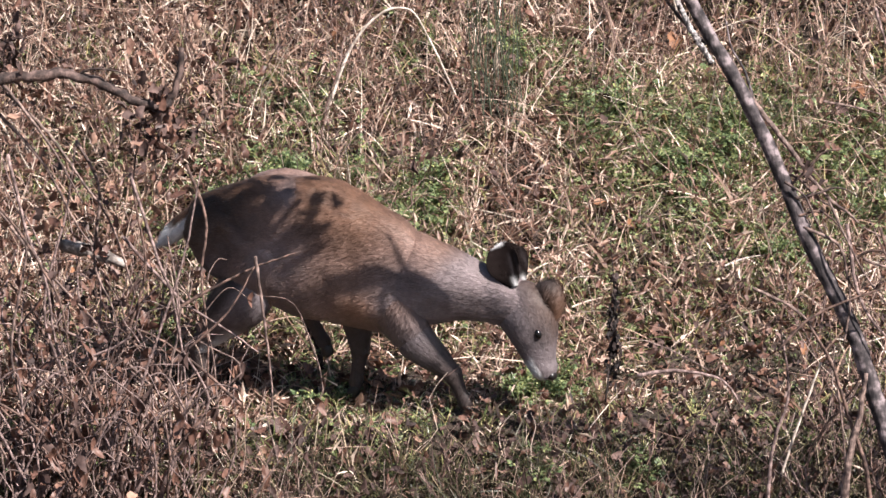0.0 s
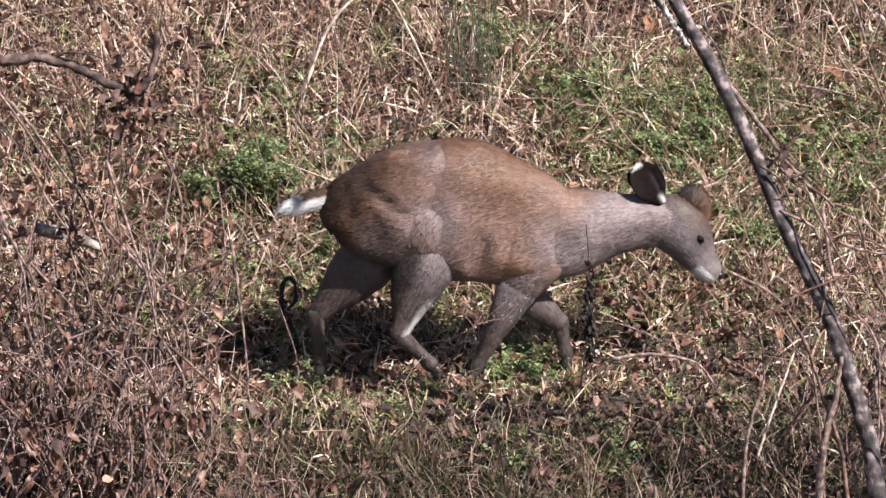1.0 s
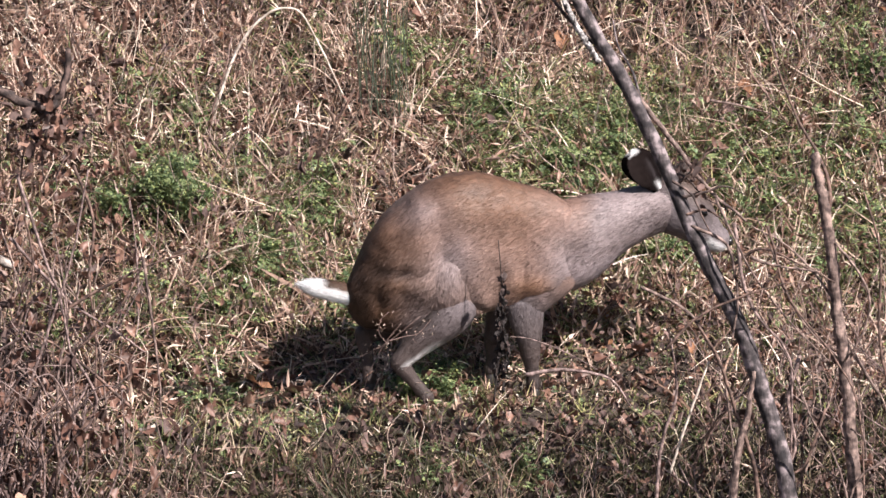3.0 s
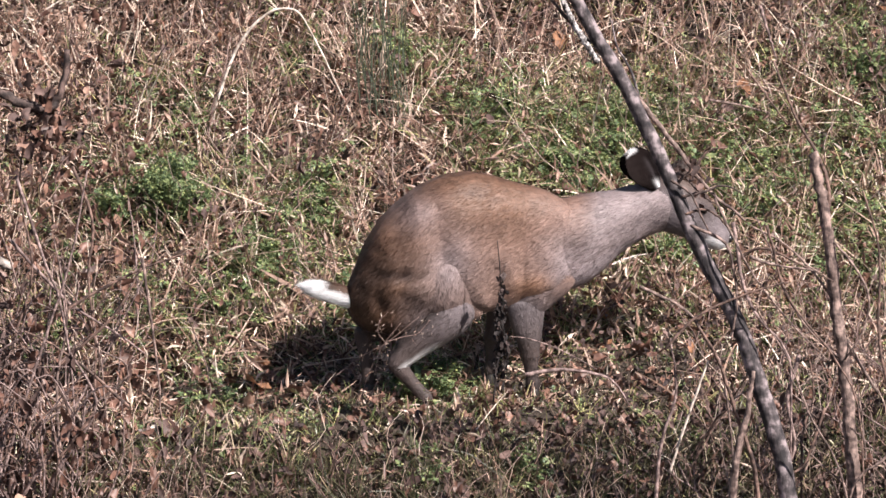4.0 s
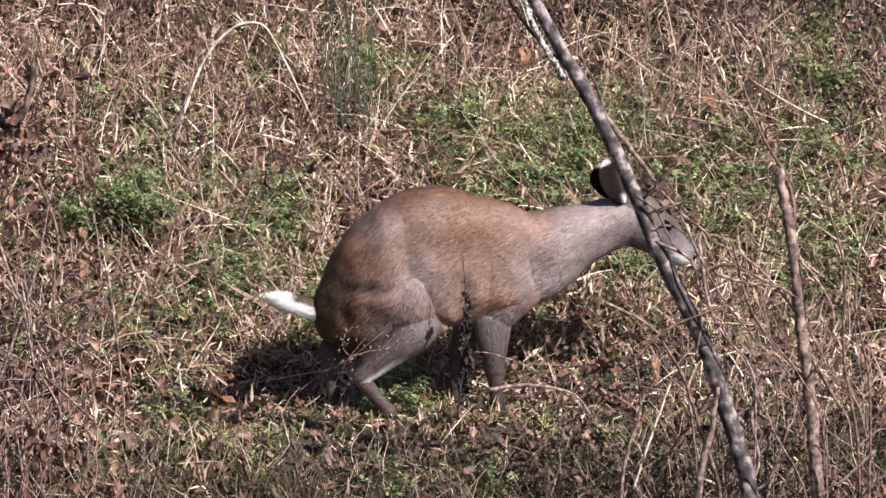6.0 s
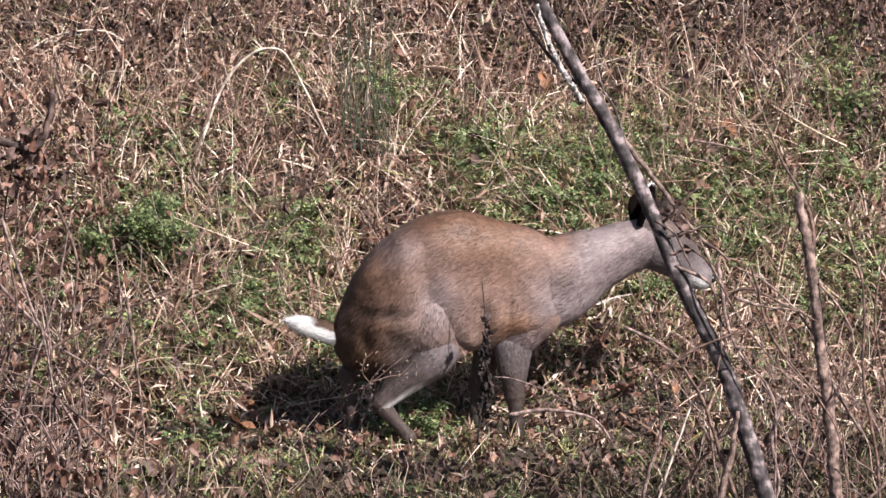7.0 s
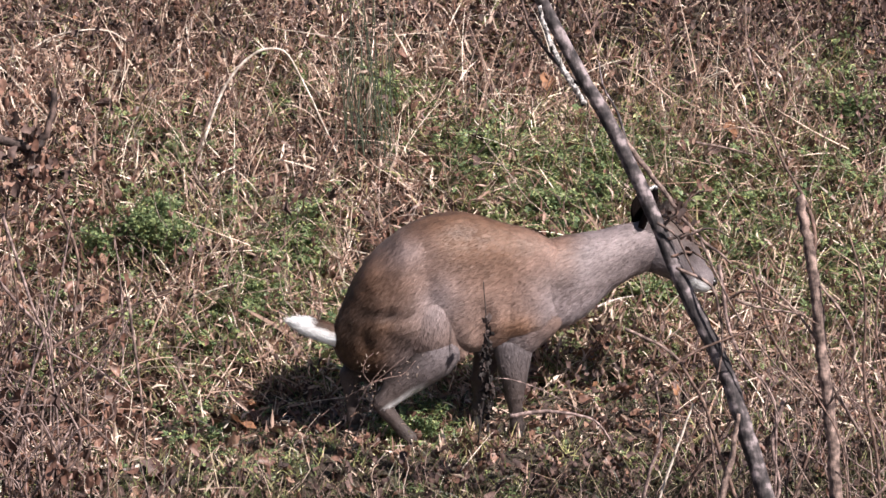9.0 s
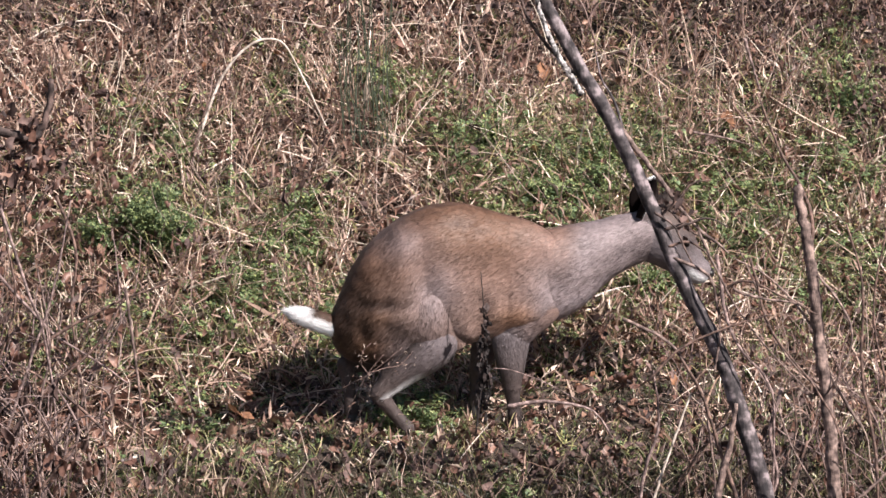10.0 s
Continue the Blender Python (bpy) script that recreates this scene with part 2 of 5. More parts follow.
def scatter(name, template, faces, place, size, material, rng, label, category, flat=0.5, smooth=False):
    """Many copies of one small leaf, turned and scaled, in one mesh."""
    n = len(place)
    yaw, tip, lean = rng.uniform(0, 2 * np.pi, n), rng.normal(0, flat, n), rng.normal(0, flat, n)
    cy, sy, ct, st, cl, sl = np.cos(yaw), np.sin(yaw), np.cos(tip), np.sin(tip), np.cos(lean), np.sin(lean)
    t = np.asarray(template, float)
    t = t[rng.integers(0, len(t), n)] if t.ndim == 3 else np.repeat(t[None], n, axis=0)
    curl = rng.uniform(0.3, 1.7, n)
    x, y, z = t[:, :, 0] * size[:, None], t[:, :, 1] * size[:, None], t[:, :, 2] * size[:, None] * curl[:, None]
    y, z = y * cl[:, None] - z * sl[:, None], y * sl[:, None] + z * cl[:, None]
    x, z = x * ct[:, None] - z * st[:, None], x * st[:, None] + z * ct[:, None]
    x, y = x * cy[:, None] - y * sy[:, None], x * sy[:, None] + y * cy[:, None]
    v = np.stack([x, y, z], -1) + place[:, None]
    f = (np.asarray(faces)[None] + (np.arange(n) * t.shape[1])[:, None, None]).reshape(-1, len(faces[0]))
    ob = new(name, big_mesh(name, v.reshape(-1, 3), f, material, smooth))
    return tagged(ob, label, category, kind="stuff")


LEAF_RIM = 11


def crumpled(seed):
    """A dead leaf of unit length: a torn, uneven rim about its middle, folded and curled."""
    r = random.Random(seed)
    verts = [(0.0, 0.0, r.uniform(-0.04, 0.04))]
    for k in range(LEAF_RIM):
        a = 2 * math.pi * (k + r.uniform(-0.3, 0.3)) / LEAF_RIM
        rad = r.uniform(0.24, 0.5) * (1.0 if abs(math.cos(a)) > 0.6 else 0.8)
        verts.append((rad * math.cos(a) * 1.1, rad * math.sin(a) * 0.85, abs(math.sin(a)) * rad * 0.5 + r.uniform(-0.1, 0.16)))
    return verts


LEAF_V = np.array([crumpled(k) for k in range(12)])
LEAF_F = [(0, 1 + k, 1 + (k + 1) % LEAF_RIM) for k in range(LEAF_RIM)]


def pinnate(seed):
    """A small feathery leaf: five narrow leaflets on one stalk, unit long."""
    r = random.Random(seed)
    verts = []
    for x, a, n in ((0.55, 0.0, 0.45), (0.25, 0.95, 0.40), (0.25, -0.95, 0.40), (0.52, 0.75, 0.34), (0.52, -0.75, 0.34)):
        a += r.uniform(-0.2, 0.2)
        n *= r.uniform(0.8, 1.2)
        c, q, w, z = math.cos(a), math.sin(a), n * r.uniform(0.22, 0.34), r.uniform(-0.1, 0.14)
        verts += [(x, 0.0, 0.06), (x + c * n * 0.55 - q * w, q * n * 0.55 + c * w, 0.1 + z), (x + c * n, q * n, z - 0.02), (x + c * n * 0.55 + q * w, q * n * 0.55 - c * w, 0.06 + z)]
    return verts


SPRIG_V = np.array([pinnate(k) for k in range(8)])
SPRIG_F = [(4 * k, 4 * k + 1, 4 * k + 2, 4 * k + 3) for k in range(5)]
LEAFLET_V = [(0, 0, 0), (0.4, 0.2, 0.08), (0.45, 0, 0.02), (0.4, -0.2, 0.08), (1, 0, -0.05)]
STRIP_V = [(x, y * 0.42, z * 1.6) for x, y, z in LEAFLET_V]
LEAFLET_F = [(0, 2, 1), (0, 3, 2), (1, 2, 4), (2, 3, 4)]

# ---- ground: one sheet from behind the camera up the hillside ----
def spaced(lo, a, b, hi, fine, far):
    inner = np.arange(a, b, fine)
    left = a - (a - lo) * np.linspace(1, 0, far, endpoint=False) ** 3
    right = b + (hi - b) * np.linspace(0, 1, far + 1) ** 3
    return np.concatenate([left, inner, right])


gx, gy = spaced(-300, -3.2, 3.2, 300, 0.04, 40), spaced(-300, 15.5, 22.5, 400, 0.04, 45)
GX, GY = np.meshgrid(gx, gy)
GZ = ground_z(GX, GY)
i, j = np.meshgrid(np.arange(len(gx) - 1), np.arange(len(gy) - 1))
q = (j * len(gx) + i).ravel()
ground = new("ground", big_mesh("ground", np.stack([GX, GY, GZ], -1).reshape(-1, 3), np.stack([q, q + 1, q + 1 + len(gx), q + len(gx)], -1), SOIL, True))
tagged(ground, "dry brown hillside soil under grass and fallen leaves", "ground", kind="structure")

# ---- grass, leaves and stalks of the hillside ----
rng = np.random.default_rng(7)


def spots(n, fade=True, lo=(-2.9, 16.3), hi=(2.9, 22.4)):
    """Random places on the hillside, dense round the deer's ground and thinning outwards."""
    out = np.zeros((0, 2))
    while len(out) < n:
        p = rng.uniform(lo, hi, (n * 2, 2))
        if fade:
            far = np.maximum(np.abs(p[:, 0]) - 1.85, 0) + np.maximum(p[:, 1] - 20.7, 0) + np.maximum(17.1 - p[:, 1], 0)
            p = p[rng.uniform(0, 1, len(p)) < np.exp(-far * 2.2)]
        out = np.vstack([out, p])
    out = out[:n]
    return np.column_stack([out, ground_z(out[:, 0], out[:, 1])])


FIELD = np.random.default_rng(21).uniform(0, 1, (3, 90, 90))


def clumps(p, which, cell):
    """A smooth random field from 0 to 1 over the slope, by which plants gather and leave gaps."""
    x, y = (p[:, 0] + 4) / cell, (p[:, 1] - 15) / cell
    i, j = x.astype(int), y.astype(int)
    a, b = x - i, y - j
    a, b = a * a * (3 - 2 * a), b * b * (3 - 2 * b)
    g = FIELD[which]
    v = (g[i % 90, j % 90] * (1 - a) + g[(i + 1) % 90, j % 90] * a) * (1 - b) + (g[i % 90, (j + 1) % 90] * (1 - a) + g[(i + 1) % 90, (j + 1) % 90] * a) * b
    return np.clip((v - 0.25) * 2, 0, 1)


def gathered(p, which, cell, least=0.2, turn=False):
    c = clumps(p, which, cell) * 0.65 + clumps(p, which, cell * 0.4) * 0.35
    return p[rng.uniform(0, 1, len(p)) < least + (1 - least) * ((1 - c) if turn else c)]


# Green herbs grow in patches: place on the plan, radius, share.
PATCHES = [(265, 350, 0.16, 3), (330, 380, 0.12, 2), (450, 312, 0.06, 2), (355, 220, 0.08, 2), (560, 365, 0.09, 3), (900, 190, 0.09, 4), (1000, 285, 0.14, 8), (1080, 300, 0.10, 4),
           (1190, 460, 0.08, 3), (790, 690, 0.06, 2), (770, 676, 0.09, 3), (700, 690, 0.06, 1), (610, 500, 0.08, 2), (1530, 130, 0.12, 6), (1500, 40, 0.08, 2), (100, 600, 0.10, 3), (400, 590, 0.12, 3),
           (720, 120, 0.07, 3), (150, 430, 0.12, 1), (480, 470, 0.12, 3), (940, 860, 0.05, 1), (750, 860, 0.05, 1), (1330, 250, 0.16, 3), (1250, 350, 0.16, 3), (820, 150, 0.12, 2), (-100, 620, 0.12, 2), (-60, 330, 0.12, 2),
           (560, 120, 0.10, 2), (1480, 480, 0.12, 2), (380, 700, 0.10, 2), (250, 180, 0.10, 2), (1120, 230, 0.12, 3), (1010, 420, 0.1, 2), (620, 590, 0.08, 2), (1400, 380, 0.14, 2),
           (450, 500, 0.10, 4), (520, 440, 0.10, 3), (870, 250, 0.10, 4), (950, 230, 0.10, 4), (1060, 250, 0.10, 4), (1170, 240, 0.10, 3), (1300, 330, 0.14, 4), (1450, 330, 0.16, 4), (1550, 250, 0.14, 4), (1560, 420, 0.12, 3), (200, 330, 0.10, 1), (580, 360, 0.08, 3), (700, 100, 0.06, 2), (430, 790, 0.10, 2), (250, 560, 0.10, 3)]


PATCH_AT = np.array([tuple(on_ground(k[0], k[1])) for k in PATCHES])
PATCH_R = np.array([k[2] for k in PATCHES])


def cleared(p, keep):
    """Straw is thin where herbs grow."""
    near = (np.hypot(p[:, None, 0] - PATCH_AT[None, :, 0], p[:, None, 1] - PATCH_AT[None, :, 1]) < PATCH_R[None] * 1.1).any(1)
    return p[~near | (rng.uniform(0, 1, len(p)) < keep)]


def low_before_deer(root, length, tall=0.10):
    """Keep what grows on the deer's own ground and before it short."""
    on_path = (root[:, 0] > -1.05) & (root[:, 0] < 0.75)
    length = np.where(on_path & (root[:, 1] < 18.28), np.minimum(length, tall * rng.uniform(0.5, 1.2, len(length))), length)
    under = on_path & (root[:, 1] > 17.68) & (root[:, 1] < 18.16)
    return np.where(under, np.minimum(length, 0.055 * rng.uniform(0.5, 1.5, len(length))), length)


def directions(n, flat, lean=(0, 0, 0)):
    a = rng.uniform(0, 2 * np.pi, n)
    up = np.abs(rng.normal(0, flat, n)) + 0.08
    return np.column_stack([np.cos(a), np.sin(a), up]) + np.array(lean)


def sward(p):
    """Where low herbs and short grass make a light sward behind the deer."""
    return (p[:, 0] > -0.05) & (p[:, 0] < 1.4) & (p[:, 1] > 18.4) & (p[:, 1] < 19.85 - 0.12 * np.sin(p[:, 0] * 7))


def thinned(p, keep):
    """The foot of the slope, nearer than the deer, carries fewer stalks and more bare litter."""
    keep = np.where(p[:, 0] > 0.6, keep * 0.4, keep * 0.6)
    p = p[(p[:, 1] > 17.86) | (rng.uniform(0, 1, len(p)) < keep)]
    leafy = (p[:, 0] > 0.25) & (p[:, 0] < 1.2) & (p[:, 1] > 17.5) & (p[:, 1] < 18.4)
    p = p[~leafy | (rng.uniform(0, 1, len(p)) < 0.4)]
    weedy = ((p[:, 0] > 0.45) & (p[:, 1] > 19.7)) | (p[:, 1] > 20.35 + 0.15 * np.sin(p[:, 0] * 6))  # tall weeds crowd the grass out there
    return p[~weedy | (rng.uniform(0, 1, len(p)) < 0.4)]


p = cleared(gathered(thinned(spots(50000), 0.27), 0, 0.16), 0.8)
ribbons("dry_grass", p + [0, 0, -0.005], directions(len(p), 1.5), low_before_deer(p, rng.gamma(3.0, 0.030, len(p)) + 0.03, 0.12), rng.gamma(4, 0.0011, len(p)) + 0.0016,
        rng.uniform(0.0, 0.36, len(p)), 4, STRAW, rng, "tangled bleached dry grass covering the hillside", "grass")
p = cleared(gathered(thinned(spots(34000), 0.12), 0, 0.16, 0.2), 0.5)
scatter("husks", STRIP_V, LEAFLET_F, p + np.column_stack([np.zeros((len(p), 2)), rng.uniform(0.01, 0.13, len(p)) * np.where((p[:, 1] > 17.62) & (p[:, 1] < 18.2), 0.15, 1.0)]), rng.gamma(4, 0.008, len(p)) + 0.014, HUSK, rng, "tan papery husks and blades of dead grass", "grass", 1.0)
p = cleared(gathered(thinned(spots(27000), 0.22), 0, 0.16, 0.15), 0.5)
ribbons("straw_bits", p + np.column_stack([np.zeros((len(p), 2)), rng.uniform(0.005, 0.06, len(p)) * np.where((p[:, 1] > 17.7) & (p[:, 1] < 18.16), 0.4, 1.0)]), directions(len(p), 0.5), rng.uniform(0.018, 0.07, len(p)), rng.gamma(4, 0.0011, len(p)) + 0.002,
        rng.uniform(0.0, 0.6, len(p)), 2, STRAW, rng, "short broken bits of dry grass and husk", "grass")
p = thinned(spots(2700), 0.5)
ribbons("dry_straw", p + np.column_stack([np.zeros(len(p)), np.zeros(len(p)), rng.uniform(0.01, 0.09, len(p))]), directions(len(p), 0.22), low_before_deer(p, rng.gamma(4, 0.045, len(p)) + 0.05, 0.2),
        rng.uniform(0.0022, 0.0052, len(p)), rng.uniform(0.0, 0.15, len(p)), 4, STRAW, rng, "long fallen straw lying across the grass", "grass")
p = thinned(gathered(spots(21000), 0, 0.16, 0.2, True), 0.45)
scatter("leaf_litter", LEAF_V, LEAF_F, p + np.column_stack([np.zeros((len(p), 2)), rng.uniform(0.0, 0.035, len(p))]), rng.gamma(3, 0.010, len(p)) + 0.010, LITTER, rng,
        "curled brown dead leaves lying between the grass", "leaf litter", 0.6)

p = rng.uniform((-9, -4), (9, 30), (30000, 2))
p = p[(np.abs(p[:, 0]) > 2.6) | (p[:, 1] < 16.6) | (p[:, 1] > 22.0)]
p = np.column_stack([p, ground_z(p[:, 0], p[:, 1])])
ribbons("meadow_grass", p, directions(len(p), 1.0), rng.uniform(0.08, 0.3, len(p)), rng.uniform(0.004, 0.011, len(p)), rng.uniform(0.0, 0.4, len(p)), 3, STRAW, rng, "dry grass covering the hollow and the slope", "grass")

def patch_spots(n, spread=1.0):
    share = np.array([k[3] for k in PATCHES], float)
    pick = rng.choice(len(PATCHES), n, p=share / share.sum())
    c = np.array([tuple(on_ground(k[0], k[1])) for k in PATCHES])[pick]
    r = np.array([k[2] for k in PATCHES])[pick] * spread
    x = c[:, 0] + rng.normal(0, 1, n) * r * 0.75
    y = c[:, 1] + rng.normal(0, 1, n) * r * 0.9
    return np.column_stack([x, y, ground_z(x, y)])


def herbs(name, n, size, height, material, label, spread):
    """Low herbs: small sprays of leaflets, three to seven about one point."""
    p = patch_spots(n, spread)
    trod = np.where((p[:, 1] > 17.6) & (p[:, 1] < 18.16) & (p[:, 0] < 0.75), 0.35, 1.0)
    p[:, 2] += (height * np.abs(rng.normal(0, 1, n)) * 0.6 + 0.01) * trod
    k = rng.integers(4, 8, n)
    place = np.repeat(p, k, axis=0)
    scatter(name, SPRIG_V, SPRIG_F, place + rng.normal(0, 0.006, place.shape), rng.uniform(*size, len(place)), material, rng, label, "herbs", 0.38)


herbs("green_herbs", 2600, (0.016, 0.042), 0.085, GREEN, "low green leafy herbs growing in patches through dry grass", 1.0)
q = gathered(spots(6500), 1, 0.2, 0.05)
k = np.repeat(q, 3, axis=0)
scatter("scattered_herbs", SPRIG_V, SPRIG_F, k + np.column_stack([rng.normal(0, 0.004, (len(k), 2)), rng.uniform(0.005, 0.03, len(k))]), rng.uniform(0.012, 0.032, len(k)), GREEN, rng,
        "small green leaves scattered through the dry grass", "herbs", 0.45)
q = spots(9000, True, (-0.05, 18.4), (1.4, 19.85))
q = gathered(q[sward(q)], 1, 0.16, 0.15)
k = np.repeat(q[::4], 3, axis=0)
scatter("sward_herbs", SPRIG_V, SPRIG_F, k + np.column_stack([rng.normal(0, 0.008, (len(k), 2)), rng.uniform(0.02, 0.06, len(k))]), rng.uniform(0.016, 0.036, len(k)), LIME, rng,
        "low yellowish green herbs in short grass", "herbs", 0.35)
q = q + [0, 0, 0.004]
p = np.vstack([patch_spots(5200, 1.5), gathered(spots(9000), 1, 0.2, 0.1)])
ribbons("sward_grass", q, directions(len(q), 1.0), rng.uniform(0.03, 0.09, len(q)), rng.uniform(0.0024, 0.0048, len(q)), rng.uniform(0.1, 0.6, len(q)), 3, BLADE, rng,
        "short light green grass between low herbs", "grass")
ribbons("green_grass", p, directions(len(p), 1.2), low_before_deer(p, rng.uniform(0.05, 0.2, len(p)), 0.11), rng.uniform(0.0022, 0.0055, len(p)), rng.uniform(0.05, 0.5, len(p)), 4, BLADE, rng,
        "green and yellowing grass blades among straw", "grass")


def thin_stems(name, foot, tip, r, material, label, category, sides=4, bow=0.06):
    """Many thin upright stalks in one mesh."""
    v, f, first = [], [], 0
    for a, b, rad in zip(foot, tip, r):
        h = np.linalg.norm(b - a)
        m1, m2 = a + (b - a) * 0.35 + rng.normal(0, bow * h, 3), a + (b - a) * 0.7 + rng.normal(0, bow * h, 3)
        pts = curve_points([a, m1, m2, b], 7)
        vv, ff = tube_data(pts, np.linspace(rad, rad * 0.45, 7), sides, 0.1, 0, first)
        v.append(vv)
        f += ff
        first += len(vv)
    ob = new(name, big_mesh(name, np.vstack(v), np.array(f), material, True))
    return tagged(ob, label, category, kind="stuff")


def stems_at(n, tall, lo, hi, lean):
    p = spots(n, True, lo, hi)
    h = rng.uniform(*tall, n)
    return p, p + np.column_stack([rng.normal(0, lean, n) * h, rng.normal(0, lean, n) * h, h])


a, b = stems_at(1500, (0.10, 0.34), (-2.9, 18.35), (2.9, 22.4), 0.45)
thin_stems("dead_stalks", a, b, rng.uniform(0.0008, 0.0022, len(a)), FADED, "thin brown dead weed stalks standing on the slope", "dead stalks")
a, b = stems_at(80, (0.2, 0.62), (-2.6, 17.2), (-1.0, 18.6), 0.28)
thin_stems("bare_stalks", a, b, rng.uniform(0.0018, 0.0044, len(a)), MAUVE, "bare pinkish brown stalks tangled beside the path", "dead stalks")
a, b = stems_at(230, (0.1, 0.42), (0.75, 17.0), (2.4, 18.3), 0.45)
thin_stems("bare_stalks", a, b, rng.uniform(0.001, 0.0026, len(a)), FADED, "bare brown stalks tangled round the saplings", "dead stalks")
a, b = stems_at(480, (0.06, 0.24), (-1.2, 16.95), (1.0, 17.58), 0.45)
thin_stems("low_stalks", a, b, rng.uniform(0.0009, 0.0022, len(a)), FADED, "short broken stalks at the foot of the slope", "dead stalks")

p = gathered(spots(14000, True, (-1.9, 16.9), (1.9, 17.64)), 2, 0.18, 0.0)
p = p[clumps(p, 2, 0.18) > 0.35]
ribbons("shaded_grass", p, directions(len(p), 1.5), rng.uniform(0.08, 0.26, len(p)), rng.uniform(0.0018, 0.004, len(p)), rng.uniform(0.05, 0.5, len(p)), 5, SHADED_BLADE, rng, "green and yellow grass, coloured darker for shade, at the slope's foot", "grass")
# Leaf litter kept dark so the foreground reads as partly shaded.
p = spots(3400, True, (-1.8, 16.9), (2.0, 17.75))
scatter("shade_litter", LEAF_V, LEAF_F, p + np.column_stack([np.zeros((len(p), 2)), rng.uniform(0.01, 0.07, len(p))]), rng.uniform(0.015, 0.052, len(p)), DARK_DRY, rng, "dark leaves at the slope's foot, their darkness standing for shade", "leaf litter", 0.9)

p = gathered(spots(9000, False, (-1.9, 17.5), (1.0, 18.3)), 2, 0.12, 0.1)
ribbons("short_grass", p, directions(len(p), 1.6), rng.uniform(0.02, 0.06, len(p)), rng.uniform(0.002, 0.004, len(p)), rng.uniform(0.0, 0.4, len(p)), 3, SHADED_BLADE, rng, "short trodden green and yellow grass on the path", "grass")
p = spots(5200, True, (-2.4, 19.95), (2.6, 22.2))
scatter("withered_leaves", LEAF_V, LEAF_F, p + np.column_stack([np.zeros((len(p), 2)), rng.uniform(0.02, 0.25, len(p))]), rng.uniform(0.015, 0.045, len(p)), DARK_DRY, rng, "brown withered leaves high on the slope", "withered leaves", 1.1)
p = spots(6500, True, (0.35, 19.3), (2.6, 22.2))
p = p[~sward(p)]
scatter("withered_leaves", LEAF_V, LEAF_F, p + np.column_stack([np.zeros((len(p), 2)), rng.uniform(0.02, 0.3, len(p))]), rng.uniform(0.012, 0.04, len(p)), DARK_DRY, rng, "dark withered leaves on tall weeds up the slope", "withered leaves", 1.1)

# Dark seed weeds: brown crumpled leaves hanging along dead stalks.
p = gathered(spots(3000, True, (-2.6, 17.2), (-0.95, 19.8)), 2, 0.1, 0.02)
scatter("withered_leaves", LEAF_V, LEAF_F, p + np.column_stack([np.zeros((len(p), 2)), rng.uniform(0.02, 0.4, len(p)) ** 1.4]), rng.uniform(0.018, 0.06, len(p)), LITTER, rng,
        "brown withered leaves hanging on dead stalks", "withered leaves", 1.1)
p = gathered(spots(5200, True, (-2.8, 18.35), (2.8, 22.0)), 2, 0.13, 0.0)
p = p[(clumps(p, 2, 0.13) > 0.55) & ~sward(p)]
scatter("withered_leaves", LEAF_V, LEAF_F, p + np.column_stack([np.zeros((len(p), 2)), rng.uniform(0.02, 0.16, len(p))]), rng.uniform(0.015, 0.05, len(p)), DARK_DRY, rng,
        "dark clumps of withered leaves in the grass", "withered leaves", 1.0)
p = spots(2300, True, (-2.9, 19.3), (2.9, 22.4))
ribbons("tall_dry_grass", p, directions(len(p), 3.0), rng.uniform(0.12, 0.42, len(p)), rng.uniform(0.0018, 0.004, len(p)), rng.uniform(0.0, 0.3, len(p)), 5, STRAW, rng, "tall upright dry grass up the slope", "grass")
p = spots(3200, True, (-2.8, 18.4), (2.8, 22.0))
scatter("withered_leaves", LEAF_V, LEAF_F, p + np.column_stack([np.zeros((len(p), 2)), rng.uniform(0.02, 0.22, len(p))]), rng.uniform(0.01, 0.03, len(p)), LITTER, rng,
        "brown withered leaves caught in standing weeds", "withered leaves", 1.1)
p = spots(2600, True, (0.3, 17.0), (2.6, 18.6))
scatter("withered_leaves", LEAF_V, LEAF_F, p + np.column_stack([np.zeros((len(p), 2)), rng.uniform(0.01, 0.15, len(p))]), rng.uniform(0.01, 0.035, len(p)), DARK_DRY, rng,
        "dark withered leaves among stalks by the saplings", "withered leaves", 1.1)


def tufts(name, n, blades, lo, hi, tall, width, material, label, spread=0.55, bend=(0.05, 0.45), trodden=True):
    """Grass in tufts: blades that rise from one root and arch outwards."""
    root = spots(n, True, lo, hi)
    k = rng.integers(*blades, n)
    size = np.repeat(rng.uniform(0.6, 1.25, n), k)
    p = np.repeat(root, k, axis=0)
    lean = np.repeat(np.column_stack([rng.normal(0, 0.25, (n, 2)), np.zeros(n)]), k, axis=0)
    m = len(p)
    way = np.column_stack([rng.normal(0, spread, (m, 2)), np.ones(m)]) + lean
    p = p + np.column_stack([rng.normal(0, 0.006, (m, 2)), np.full(m, -0.004)])
    ribbons(name, p, way, low_before_deer(p, rng.uniform(*tall, m) * size, 0.12) if trodden else rng.uniform(*tall, m) * size, rng.uniform(*width, m), rng.uniform(*bend, m), 5, material, rng, label, "grass")


